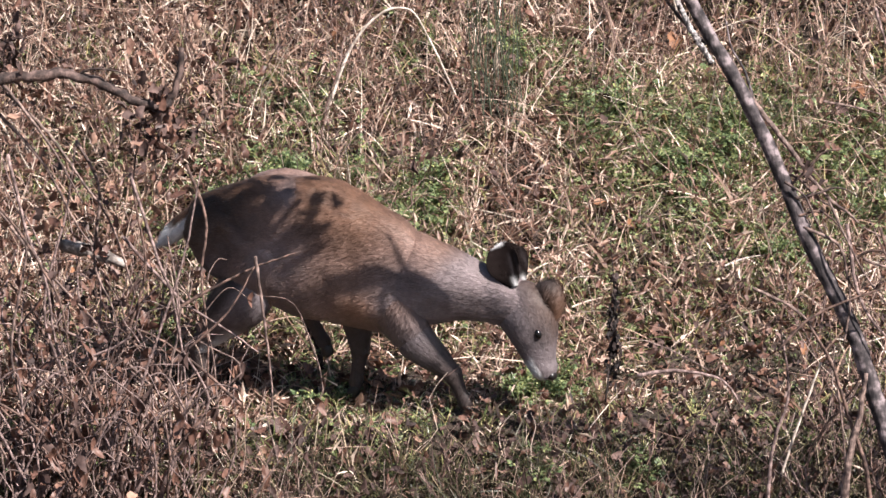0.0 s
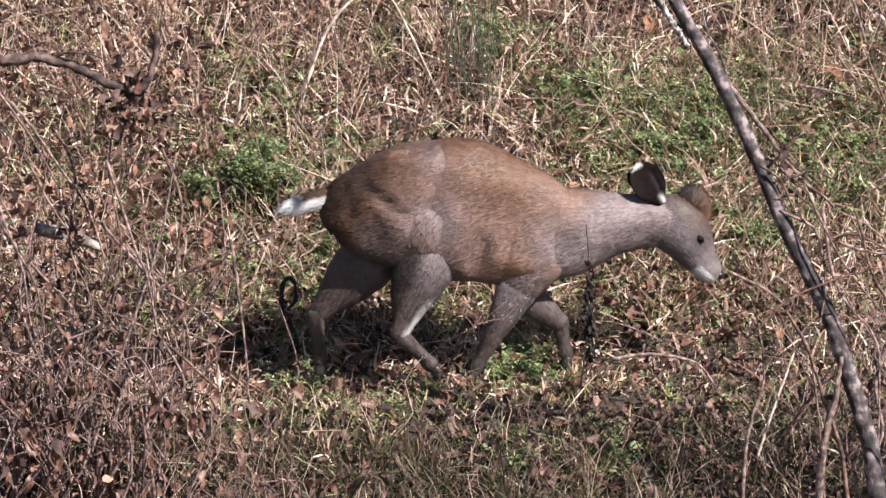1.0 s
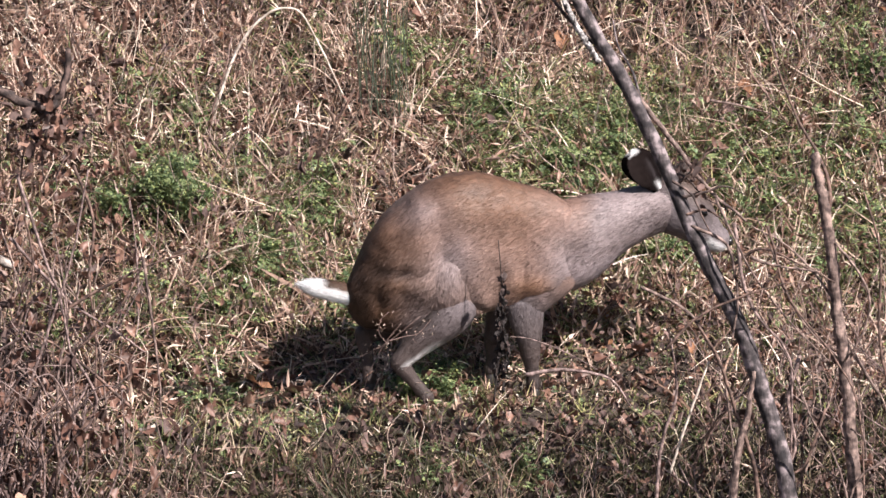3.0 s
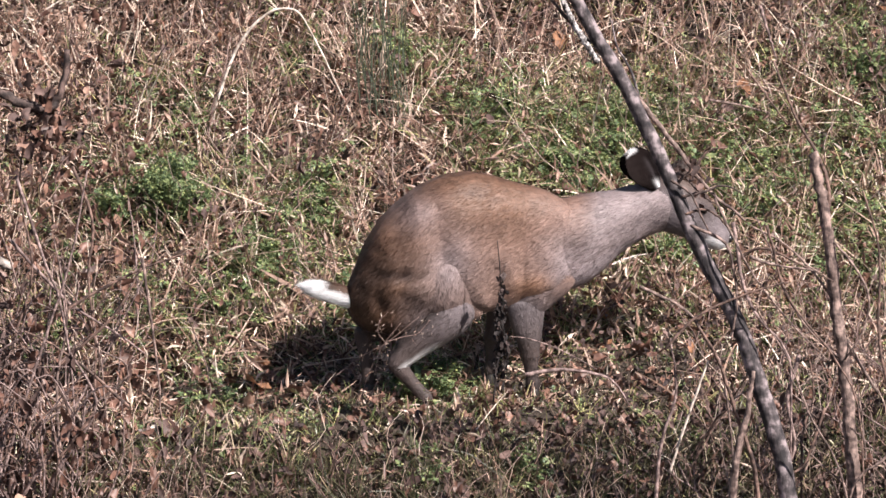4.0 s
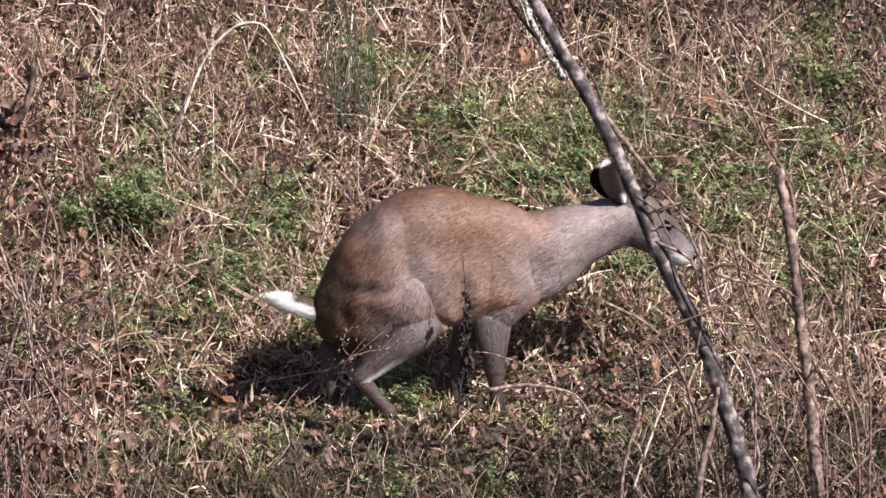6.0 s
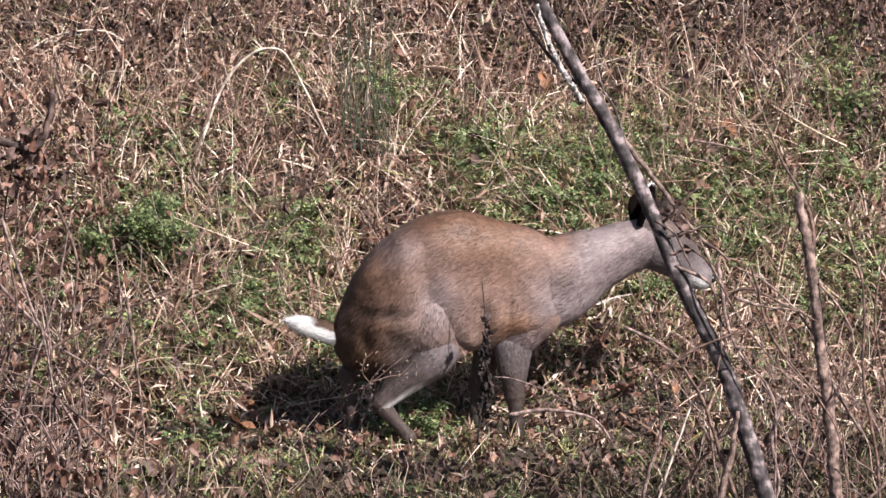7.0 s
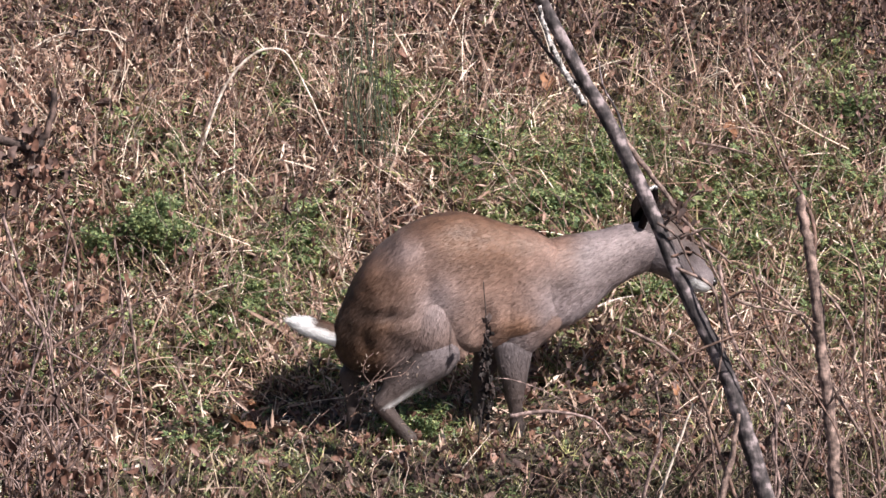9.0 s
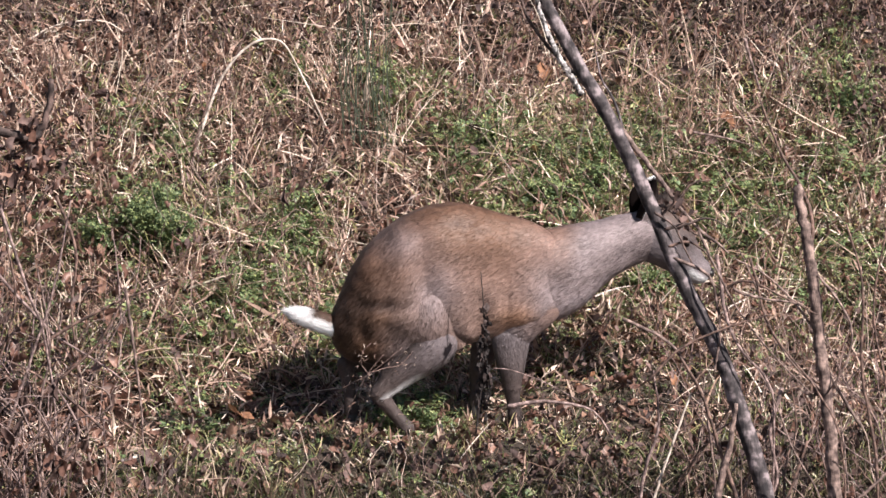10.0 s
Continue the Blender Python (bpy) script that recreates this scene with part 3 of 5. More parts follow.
tufts("grass_tufts", 900, (6, 15), (-2.8, 18.35), (2.8, 22.0), (0.10, 0.24), (0.0028, 0.0058), STRAW, "bleached tufts of arching dry grass on the slope")
tufts("grass_tufts", 520, (5, 12), (-2.6, 18.3), (2.6, 22.0), (0.08, 0.18), (0.003, 0.006), BLADE, "green and yellowing tufts of grass on the slope")
tufts("grass_tufts", 230, (3, 9), (-2.0, 16.9), (2.2, 17.62), (0.09, 0.23), (0.0022, 0.0048), SHADED_BLADE, "long arching green grass at the foot of the slope", 0.5, (0.05, 0.5), False)
tufts("grass_tufts", 110, (2, 8), (-2.0, 16.9), (2.2, 17.62), (0.09, 0.24), (0.002, 0.004), STRAW, "long arching pale grass at the foot of the slope", 0.5, (0.05, 0.5), False)
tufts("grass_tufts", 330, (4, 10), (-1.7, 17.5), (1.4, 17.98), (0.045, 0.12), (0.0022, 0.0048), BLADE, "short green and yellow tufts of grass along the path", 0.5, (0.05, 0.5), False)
tufts("grass_tufts", 170, (3, 9), (-1.7, 17.5), (1.4, 17.98), (0.045, 0.12), (0.002, 0.0042), STRAW, "short bleached tufts of grass along the path", 0.6, (0.05, 0.5), False)
p = gathered(spots(1300, True, (-1.8, 17.3), (1.6, 18.1)), 2, 0.14, 0.05)
scatter("curled_leaves", LEAF_V, LEAF_F, p + np.column_stack([np.zeros((len(p), 2)), rng.uniform(0.005, 0.03, len(p))]), rng.uniform(0.02, 0.06, len(p)), LITTER, rng, "large curled brown leaves in drifts along the path", "leaf litter", 0.9)
tufts("grass_tufts", 150, (4, 9), (-1.9, 17.0), (1.9, 17.62), (0.13, 0.27), (0.0034, 0.0062), SHADED_BLADE, "broad arching grass blades at the foot of the slope", 0.35, (0.05, 0.55), False)
a, b = stems_at(130, (0.12, 0.30), (-2.2, 16.9), (2.2, 17.66), 0.4)
thin_stems("pale_stalks", a, b, rng.uniform(0.0010, 0.0021, len(a)), STRAW, "long bleached grass stalks at the foot of the slope", "dead stalks", 4, 0.09)
a, b = stems_at(120, (0.12, 0.34), (-2.3, 17.2), (-0.9, 19.2), 0.4)
thin_stems("pale_stalks", a, b, rng.uniform(0.0012, 0.0026, len(a)), STRAW, "long bleached stalks leaning among dead weeds", "dead stalks", 4, 0.09)


# ---- single plants ----
def rush_clump():
    foot = on_ground(682, 215)
    base = new("rush_clump")
    base.location = foot
    for k in range(30):
        x, y = foot.x + rng.normal(0, 0.05), foot.y + rng.normal(0, 0.05)
        a = np.array([x, y, float(ground_z(x, y))]) - np.array(foot)
        b = a + np.array([rng.normal(-0.03, 0.05), rng.normal(0, 0.06), rng.uniform(0.25, 0.66)])
        pts = curve_points([a, a + (b - a) * 0.4 + rng.normal(0, 0.006, 3), b], 7)
        v, f = tube_data(pts, np.linspace(rng.uniform(0.0016, 0.0026), 0.001, 7), 5)
        part("stem", mesh_of("stem", v, f, RUSH), base)
    return tagged(base, "dark green rush clump standing upright on the slope", "rushes")


def grounded(points):
    """Plan points whose depth is that of the ground under the first."""
    d = on_ground(*points[0]).y - FAR
    return [(u, v, d) for u, v in points]


rush_clump()
arch = stem("arching_twig", grounded([(372, 250), (385, 195), (402, 145), (422, 95), (452, 50), (487, 22), (515, 17), (540, 30), (572, 88), (602, 152), (640, 235)]), 0.0058, 0.0028, TWIG_PALE, sides=6, count=40, rough=0.1, seed=3)
tagged(arch, "bleached thin twig arching over the dry grass", "twig")
arch = stem("arching_twig", grounded([(62, 60), (86, 23), (126, -2), (176, -14), (226, -12), (262, 10)]), 0.0040, 0.0022, TWIG_PALE, sides=6, count=30, rough=0.1, seed=4)
tagged(arch, "short bleached grass stem arching over dry grass", "twig")


def sapling_leaning():
    base = new("leaning_sapling")
    trunk = [(1432, 1130, -1.02), (1405, 900, -1.00), (1386, 800, -0.98), (1362, 720, -0.96), (1338, 650, -0.95), (1310, 575, -0.94), (1278, 510, -0.93), (1246, 448, -0.92), (1212, 375, -0.91), (1184, 308, -0.90),
             (1140, 215, -0.90), (1103, 145, -0.90), (1065, 80, -0.90), (1022, 2, -0.90), (965, -105, -0.95), (910, -220, -1.10), (850, -350, -1.0), (780, -500, -1.2), (730, -640, -1.35)]
    stem("trunk", trunk, 0.027, 0.016, BARK, base, 16, 76, 0.045, 5)
    # Unseen trunk top and these two unseen branches, added to shade the deer.
    stem("branch", [(900, -240, -1.13), (930, -290, -1.0), (955, -330, -1.1), (970, -420, -1.2)], 0.012, 0.005, BARK, base, 8, 20, 0.12, 16)
    stem("branch", [(840, -410, -1.1), (870, -470, -1.15), (890, -540, -1.2), (880, -600, -1.2)], 0.010, 0.004, BARK, base, 8, 20, 0.12, 17)
    stem("branch", [(1085, 95, -0.87), (1125, 165, -0.87), (1168, 222, -0.88), (1205, 270, -0.90), (1240, 318, -0.90), (1272, 352, -0.90), (1300, 372, -0.91), (1322, 392, -0.92)], 0.010, 0.003, BARK_PALE, base, 8, 34, 0.2, 6)
    stem("branch", [(1060, 112, -0.92), (1040, 78, -0.94), (1019, 44, -0.94), (999, 2, -0.94), (986, -34, -0.94), (980, -58, -0.94)], 0.009, 0.006, LICHEN, base, 10, 30, 0.25, 7)
    stem("branch", [(1050, 80, -0.86), (1010, 40, -0.85), (978, 0, -0.85), (958, -36, -0.85), (940, -110, -0.85)], 0.006, 0.004, BARK_DARK, base, 8, 24, 0.2, 18)
    stem("branch", [(1225, 400, -0.93), (1285, 430, -0.96), (1302, 480, -0.96), (1308, 540, -0.96), (1296, 610, -0.96)], 0.006, 0.003, BARK_PALE, base, 6, 20, 0.12, 8)
    stem("branch", [(1140, 200, -0.88), (1120, 130, -0.86), (1095, 85, -0.85), (1085, 40, -0.85)], 0.005, 0.002, BARK, base, 6, 16, 0.12, 9)
    stem("branch", [(1298, 470, -0.93), (1350, 440, -0.96), (1420, 470, -0.98), (1480, 500, -1.00)], 0.005, 0.002, BARK_RED, base, 6, 18, 0.12, 10)
    stem("branch", [(1268, 352, -0.95), (1300, 420, -1.00), (1345, 500, -1.02), (1410, 580, -1.04), (1470, 640, -1.04)], 0.004, 0.002, BARK_PALE, base, 6, 20, 0.1, 11)
    return tagged(base, "leaning young sapling with dark grey mottled bark", "sapling")


def sapling_broken():
    base = new("broken_sapling")
    stem("trunk", [(1530, 1130, -1.00), (1520, 880, -0.98), (1513, 790, -0.97), (1504, 700, -0.96), (1494, 620, -0.96), (1484, 540, -0.95), (1474, 460, -0.95), (1464, 390, -0.94), (1452, 330, -0.94), (1440, 272, -0.93)], 0.021, 0.015, BARK_PALE, base, 10, 44, 0.12, 12)
    stem("branch", [(1466, 395, -0.93), (1468, 330, -0.92), (1445, 270, -0.91), (1415, 220, -0.90), (1396, 178, -0.90), (1370, 110, -0.90)], 0.007, 0.003, BARK_RED, base, 6, 24, 0.12, 13)
    stem("branch", [(1480, 430, -0.96), (1520, 480, -1.00), (1542, 530, -1.01), (1530, 590, -1.00), (1500, 640, -0.98)], 0.004, 0.0025, BARK_PALE, base, 6, 20, 0.1, 14)
    stem("branch", [(1496, 640, -0.96), (1440, 590, -0.98), (1400, 530, -1.00), (1370, 450, -1.02), (1340, 385, -1.02)], 0.004, 0.002, BARK_PALE, base, 6, 20, 0.1, 15)
    return tagged(base, "upright broken sapling stem with pinkish brown bark", "sapling")


def bramble(name, points, r0, r1, material, label, seed):
    return tagged(stem(name, points, r0, r1, material, sides=6, count=26, rough=0.12, seed=seed), label, "stalk")


sapling_leaning()
# Unseen leaves added between the sun and the deer's first steps, for shade.
k = 170
scatter("withered_leaves", LEAF_V, LEAF_F, np.array([tuple(at(rng.normal(925, 58), rng.normal(-455, 62), -1.2 + rng.normal(0, 0.07))) for _ in range(k)]), rng.uniform(0.05, 0.10, k), LITTER, rng, "unseen leaves above the sapling, added to shade the deer", "withered leaves", 1.2)
for k, line in enumerate([[(1180, 300), (1215, 315), (1250, 350), (1290, 372)], [(1195, 330), (1230, 300), (1255, 270), (1290, 262)], [(1205, 350), (1250, 340), (1285, 330), (1320, 345)], [(1215, 380), (1250, 372), (1280, 390), (1300, 420)], [(1190, 320), (1225, 345), (1245, 385), (1262, 420)]]):
    bramble("caught_twig", [(u, v, -0.9 - 0.01 * k) for u, v in line], 0.0048, 0.002, (BARK_DARK, BARK_RED)[k % 2], "dark broken twig caught in a sapling fork", 100 + k)
k = 22
scatter("withered_leaves", LEAF_V, LEAF_F, np.array([tuple(at(1228 + rng.normal(0, 12) + 0.45 * z, 312 + z, -0.9 + rng.normal(0, 0.02))) for z in rng.normal(0, 26, k)]), rng.uniform(0.02, 0.042, k), DARK_DRY, rng,
        "dark dry leaves caught in a sapling fork", "withered leaves", 1.2)
sapling_broken()
bramble("dead_stalk", [(1372, 1130, -1.00), (1345, 860, -1.00), (1310, 740, -1.02), (1275, 640, -1.04), (1238, 575, -1.06)], 0.008, 0.004, BARK_RED, "dark red-brown stalk leaning beside a sapling", 20)
bramble("dead_stalk", [(1300, 1130, -1.05), (1304, 850, -1.05), (1326, 740, -1.05), (1338, 660, -1.05)], 0.015, 0.006, BARK_PALE, "pale dry stalk standing beside a sapling", 21)
bramble("dead_stalk", [(1190, 840, -0.90), (1212, 770, -0.90), (1240, 690, -0.90), (1258, 640, -0.90)], 0.004, 0.003, TWIG_PALE, "bleached straight stalk leaning in the grass", 22)
bramble("dead_stalk", [(1545, 1130, -1.05), (1500, 860, -1.08), (1440, 740, -1.10), (1400, 640, -1.10), (1350, 560, -1.10)], 0.004, 0.002, BARK_PALE, "thin pinkish stalk crossing before the saplings", 23)
bramble("dead_stalk", [(1600, 1130, -1.00), (1590, 780, -1.00), (1560, 600, -1.00), (1560, 450, -1.00), (1530, 340, -1.00)], 0.006, 0.003, BARK_RED, "tall bare stalk with brown bark", 24)
bramble("dead_stalk", [(1430, 1130, -0.90), (1425, 800, -0.85), (1445, 700, -0.80), (1430, 600, -0.80)], 0.004, 0.002, BARK_RED, "short dark stalk behind a sapling", 25)
bramble("fallen_stalk", grounded([(260, 604), (330, 614), (415, 606)]), 0.0028, 0.0016, TWIG_PALE, "bleached straw stalk lying across the grass", 28)
bramble("fallen_stalk", grounded([(890, 720), (915, 770), (945, 830), (975, 890)]), 0.003, 0.002, TWIG_PALE, "bleached straw stalk lying on the slope", 26)
bramble("fallen_stalk", [(1060, 655, -0.15), (1000, 622, -0.12), (940, 600, -0.14), (905, 596, -0.16)], 0.0019, 0.0012, MAUVE, "bleached straw stalk leaning on the grass", 27)


def left_branch():
    base = new("overhanging_branch")
    stem("limb", [(-470, 1000, -0.6), (-440, 700, -0.6), (-400, 420, -0.6), (-330, 220, -0.6), (-240, 150, -0.6), (-199, 144, -0.6), (-140, 138, -0.6), (-90, 133, -0.6), (-40, 142, -0.6), (10, 165, -0.6), (60, 184, -0.6), (95, 190, -0.6), (112, 172, -0.6), (124, 128, -0.6), (128, 90, -0.6)],
         0.024, 0.009, BARK_DARK, base, 9, 60, 0.15, 30)
    stem("twig", [(-60, 138, -0.6), (-30, 125, -0.62), (10, 128, -0.63), (40, 140, -0.63)], 0.005, 0.002, BARK_DARK, base, 6, 14, 0.1, 31)
    stem("twig", [(92, 190, -0.6), (88, 230, -0.6), (78, 280, -0.6), (82, 320, -0.6)], 0.005, 0.002, BARK_DARK, base, 6, 14, 0.1, 32)
    stem("twig", [(-190, 150, -0.6), (-150, 200, -0.62), (-100, 270, -0.64), (-50, 360, -0.66)], 0.006, 0.003, BARK_PALE, base, 6, 18, 0.1, 33)
    for mat, k in ((DARK_DRY, 60), (LITTER, 34)):
        place = np.array([tuple(at(rng.normal(84, 34), rng.normal(205, 40), -0.6 + rng.normal(0, 0.03))) for _ in range(k)])
        scatter("withered_leaves", LEAF_V, LEAF_F, place, rng.uniform(0.02, 0.06, k), mat, rng, "dark crumpled leaves clinging to a branch", "withered leaves", 1.2)
    return tagged(base, "dark bare branch hanging over the slope", "branch")


left_branch()
k = 40
scatter("withered_leaves", LEAF_V, LEAF_F, np.array([tuple(at(rng.normal(-185, 22), rng.normal(95, 30), -0.6 + rng.normal(0, 0.03))) for _ in range(k)]), rng.uniform(0.02, 0.06, k), DARK_DRY, rng, "dark crumpled leaves hanging over a branch", "withered leaves", 1.2)
for mat, k in ((DARK_DRY, 50), (LITTER, 60)):
    place = np.array([tuple(at(rng.normal(-40, 70), rng.normal(500, 75), -0.45 + rng.normal(0, 0.05))) for _ in range(k)])
    scatter("withered_leaves", LEAF_V, LEAF_F, place, rng.uniform(0.02, 0.06, k), mat, rng, "brown crumpled leaves hanging on stalks", "withered leaves", 1.2)
BRAMBLES = [[(-230, 330), (-150, 440), (-60, 540), (40, 640), (120, 700)], [(-90, 960), (-60, 760), (-120, 560), (-80, 380), (-60, 250)], [(90, 960), (60, 800), (20, 640), (60, 480), (40, 330), (60, 200)],
            [(-190, 960), (-150, 800), (-180, 620), (-150, 430), (-190, 330)], [(-30, 960), (20, 780), (80, 600), (130, 450), (160, 300)], [(180, 960), (150, 820), (110, 700), (40, 610), (-60, 560)],
            [(-200, 200), (-120, 290), (-60, 400), (0, 480)], [(30, 960), (0, 820), (-60, 700), (-100, 610)], [(-60, 960), (60, 700), (200, 560), (255, 470)], [(120, 960), (100, 700), (120, 560), (100, 420)],
            [(-130, 960), (-90, 880), (-40, 700), (-20, 520), (-40, 420)], [(230, 720), (140, 640), (60, 590), (-20, 570)]]
BRAMBLES += [[(-182, 167), (-107, 242), (-49, 325), (1, 400), (40, 520)], [(-182, 275), (-149, 417), (-116, 500), (-107, 575), (-90, 700), (-100, 960)], [(-260, 300), (-199, 367), (-124, 475), (-80, 600), (-70, 960)],
             [(-116, 575), (9, 633), (76, 692), (151, 750), (218, 833), (240, 930)], [(20, 420), (76, 483), (134, 542), (201, 583), (259, 625)], [(120, 545), (168, 517), (251, 475), (334, 446)], [(255, 454), (268, 550), (280, 650), (285, 740)],
             [(34, 308), (84, 467), (109, 533), (130, 700), (120, 960)], [(134, 292), (168, 392), (159, 492), (170, 640), (150, 960)], [(-60, 250), (-20, 340), (-30, 470), (10, 600), (0, 960)]]
RIGHT = [[(1135, 508), (1216, 549), (1257, 610), (1290, 700), (1330, 1130)], [(1300, 395), (1308, 441), (1318, 502), (1345, 563), (1392, 617), (1405, 698), (1400, 1130)], [(1360, 400), (1372, 441), (1392, 515), (1433, 576), (1487, 644), (1530, 760), (1540, 1130)],
         [(1330, 455), (1365, 468), (1453, 482)], [(1419, 630), (1399, 711), (1412, 792), (1392, 880), (1390, 1130)], [(1466, 725), (1433, 820), (1392, 880), (1370, 1130)], [(1620, 770), (1568, 820), (1514, 880), (1480, 1130)], [(933, 664), (1000, 655), (1081, 671), (1120, 720)],
         [(1325, 128), (1360, 175), (1395, 223)], [(1257, 179), (1310, 188), (1365, 203)], [(1345, 14), (1360, 60), (1375, 108)], [(1180, 620), (1240, 560), (1330, 520), (1400, 500)], [(1560, 700), (1500, 600), (1470, 520), (1400, 440), (1330, 400)],
         [(1160, 1130), (1170, 820), (1200, 700), (1190, 600)], [(1600, 1130), (1610, 700), (1580, 500), (1600, 350)]]
for k, line in enumerate(RIGHT):
    d = -0.92 - 0.05 * (k % 4) if line[0][1] > 230 else 1.2
    bramble("bare_stalk", [(u, v, d) for u, v in line], (0.0056, 0.0068, 0.0046)[k % 3], 0.0026, (BARK_PALE, MAUVE, BARK_RED)[k % 3], ("thin pinkish bramble stalk among saplings", "pale dry bramble stalk among saplings", "thin red-brown stalk among saplings")[k % 3], 80 + k)
for k, line in enumerate(BRAMBLES):
    d = -0.45 - 0.04 * (k % 5)
    bramble("bare_stalk", [(u, v, d) for u, v in line], 0.0058, 0.0026, (BARK_PALE, MAUVE, BARK_RED)[k % 3], ("thin bare pinkish stalk curving over the grass", "dry pale stalk rising from the grass", "thin brown bare stalk")[k % 3], 40 + k)


def dark_seed_stalk():
    base = new("dried_weed")
    stem("stalk", [(876, 712, -0.2), (884, 640, -0.2), (892, 560, -0.2), (890, 500, -0.2), (884, 425, -0.2)], 0.003, 0.0014, BLACK_DRY, base, 6, 24, 0.1, 60)
    for k, (v, n) in enumerate([(560, 26), (590, 26), (625, 24), (660, 18), (525, 14), (495, 6)]):
        place = [at(889 + rng.normal(0, 3.2 + 0.02 * (v - 480)), v + rng.normal(0, 14), -0.2 + rng.normal(0, 0.01)) for _ in range(n)]
        verts, faces = [], []
        for c in place:
            m = Matrix.Translation(c) @ Euler((rng.normal(0, 0.5), 1.4 + rng.normal(0, 0.4), rng.uniform(0, 6.28))).to_matrix().to_4x4()
            s = rng.uniform(0.02, 0.034)
            first = len(verts)
            verts += [m @ (Vector(p) * s) for p in LEAF_V[rng.integers(0, 12)]]
            faces += [tuple(first + i for i in f) for f in LEAF_F]
        tagged(part("seed_head", mesh_of("seed_head", verts, faces, BLACK_DRY, False), base, "crumpled dark seed head"), kind="stuff")
    return tagged(base, "dark dried weed with drooping seed heads", "dried weed")


dark_seed_stalk()
HOOK_FOOT = at(376, 655, 0.26)
hook = tagged(stem("hooked_stalk", [(u, v, 0.26) for u, v in [(376, 655), (360, 605), (346, 575), (345, 540), (355, 522), (367, 530), (368, 560), (355, 578)]], 0.008, 0.006, BLACK_DRY, sides=8, count=30, rough=0.3, seed=61),
              "dark dried stalk curled into a hook", "dried stalk")
hook.data.transform(Matrix.Translation(-HOOK_FOOT))


def pale_spray():
    """A fine dry weed, its tips set with pale husks."""
    base = new("husk_weed")
    lines = [[(592, 668), (640, 632), (690, 604), (745, 560)], [(640, 712), (655, 660), (684, 606), (712, 572)], [(650, 715), (668, 680), (682, 650), (690, 628)], [(690, 604), (716, 596), (742, 590), (764, 566)], [(684, 606), (672, 588), (676, 566), (690, 552)],
             [(632, 716), (640, 680), (634, 650), (640, 628)]]
    for k, line in enumerate(lines):
        stem("stalk", [(u, v, -0.2) for u, v in line], 0.0016, 0.0008, FADED, base, 5, 18, 0.1, 70 + k)
        verts, faces = [], []
        for _ in range(16):
            a, b = line[rng.integers(1, 3)], line[rng.integers(2, 4)]
            s = rng.uniform(0, 1)
            m = Matrix.Translation(at(a[0] + (b[0] - a[0]) * s + rng.normal(0, 6), a[1] + (b[1] - a[1]) * s + rng.normal(4, 7), -0.2)) @ Euler(tuple(rng.uniform(0, 6.28, 3))).to_matrix().to_4x4()
            first = len(verts)
            verts += [m @ (Vector(p) * rng.uniform(0.009, 0.018)) for p in STRIP_V]
            faces += [tuple(first + i for i in f) for f in LEAFLET_F]
        tagged(part("husk", mesh_of("husk", verts, faces, HUSK, False), base, "pale dry husks"), kind="stuff")
    return tagged(base, "fine dry weed with pale husks on thin stalks", "dried weed")


pale_spray()

LEAF_RNG = random.Random(4)


def leaf_mesh(name, seed, material):
    """One broad leaf with a midrib, cupped and wavy at its rim, unit long."""
    r = random.Random(seed)
    n, verts, faces = 18, [], []
    lobes, deep = r.uniform(0, 6), r.uniform(0.04, 0.14)
    for ring in (0.0, 0.55, 1.0):
        for k in range(n if ring else 1):
            a = 2 * math.pi * k / n
            rad = 0.5 * ring * (0.66 + 0.34 * math.cos(a) ** 4) * (1 + deep * math.sin(7 * a + lobes))
            verts.append((rad * math.cos(a) * 1.15, rad * math.sin(a) * r.uniform(0.75, 0.9), ring ** 2 * (0.13 * math.cos(2 * a + lobes) + 0.10) + 0.02 * abs(math.sin(a))))
    for k in range(n):
        q = (k + 1) % n
        faces += [(0, 1 + k, 1 + q), (1 + k, 1 + n + k, 1 + n + q, 1 + q)]
    return mesh_of(name, verts, faces, material)


DARK_LEAF = leaf_mesh("dark_leaf", 40, DARK_DRY)
LEAF_MESHES = [leaf_mesh("fallen_leaf", k, LITTER if k < 6 else RUST) for k in range(8)]


def fallen_leaf(p, size, rust):
    ob = new("fallen_leaf", LEAF_MESHES[LEAF_RNG.randrange(6, 8) if rust else LEAF_RNG.randrange(6)])
    turn = Euler((0.5 + LEAF_RNG.uniform(-0.6, 0.6), LEAF_RNG.uniform(-0.6, 0.6), LEAF_RNG.uniform(0, 6.28))).to_matrix().to_4x4()
    ob.matrix_world = Matrix.Translation(p + Vector((0, 0, LEAF_RNG.uniform(0.03, 0.08)))) @ turn @ Matrix.Diagonal((size, size, size, 1))
    return tagged(ob, "rusty orange fallen leaf lying on dry grass" if rust else "curled brown fallen leaf lying on dry grass", "leaf", "fallen leaves")


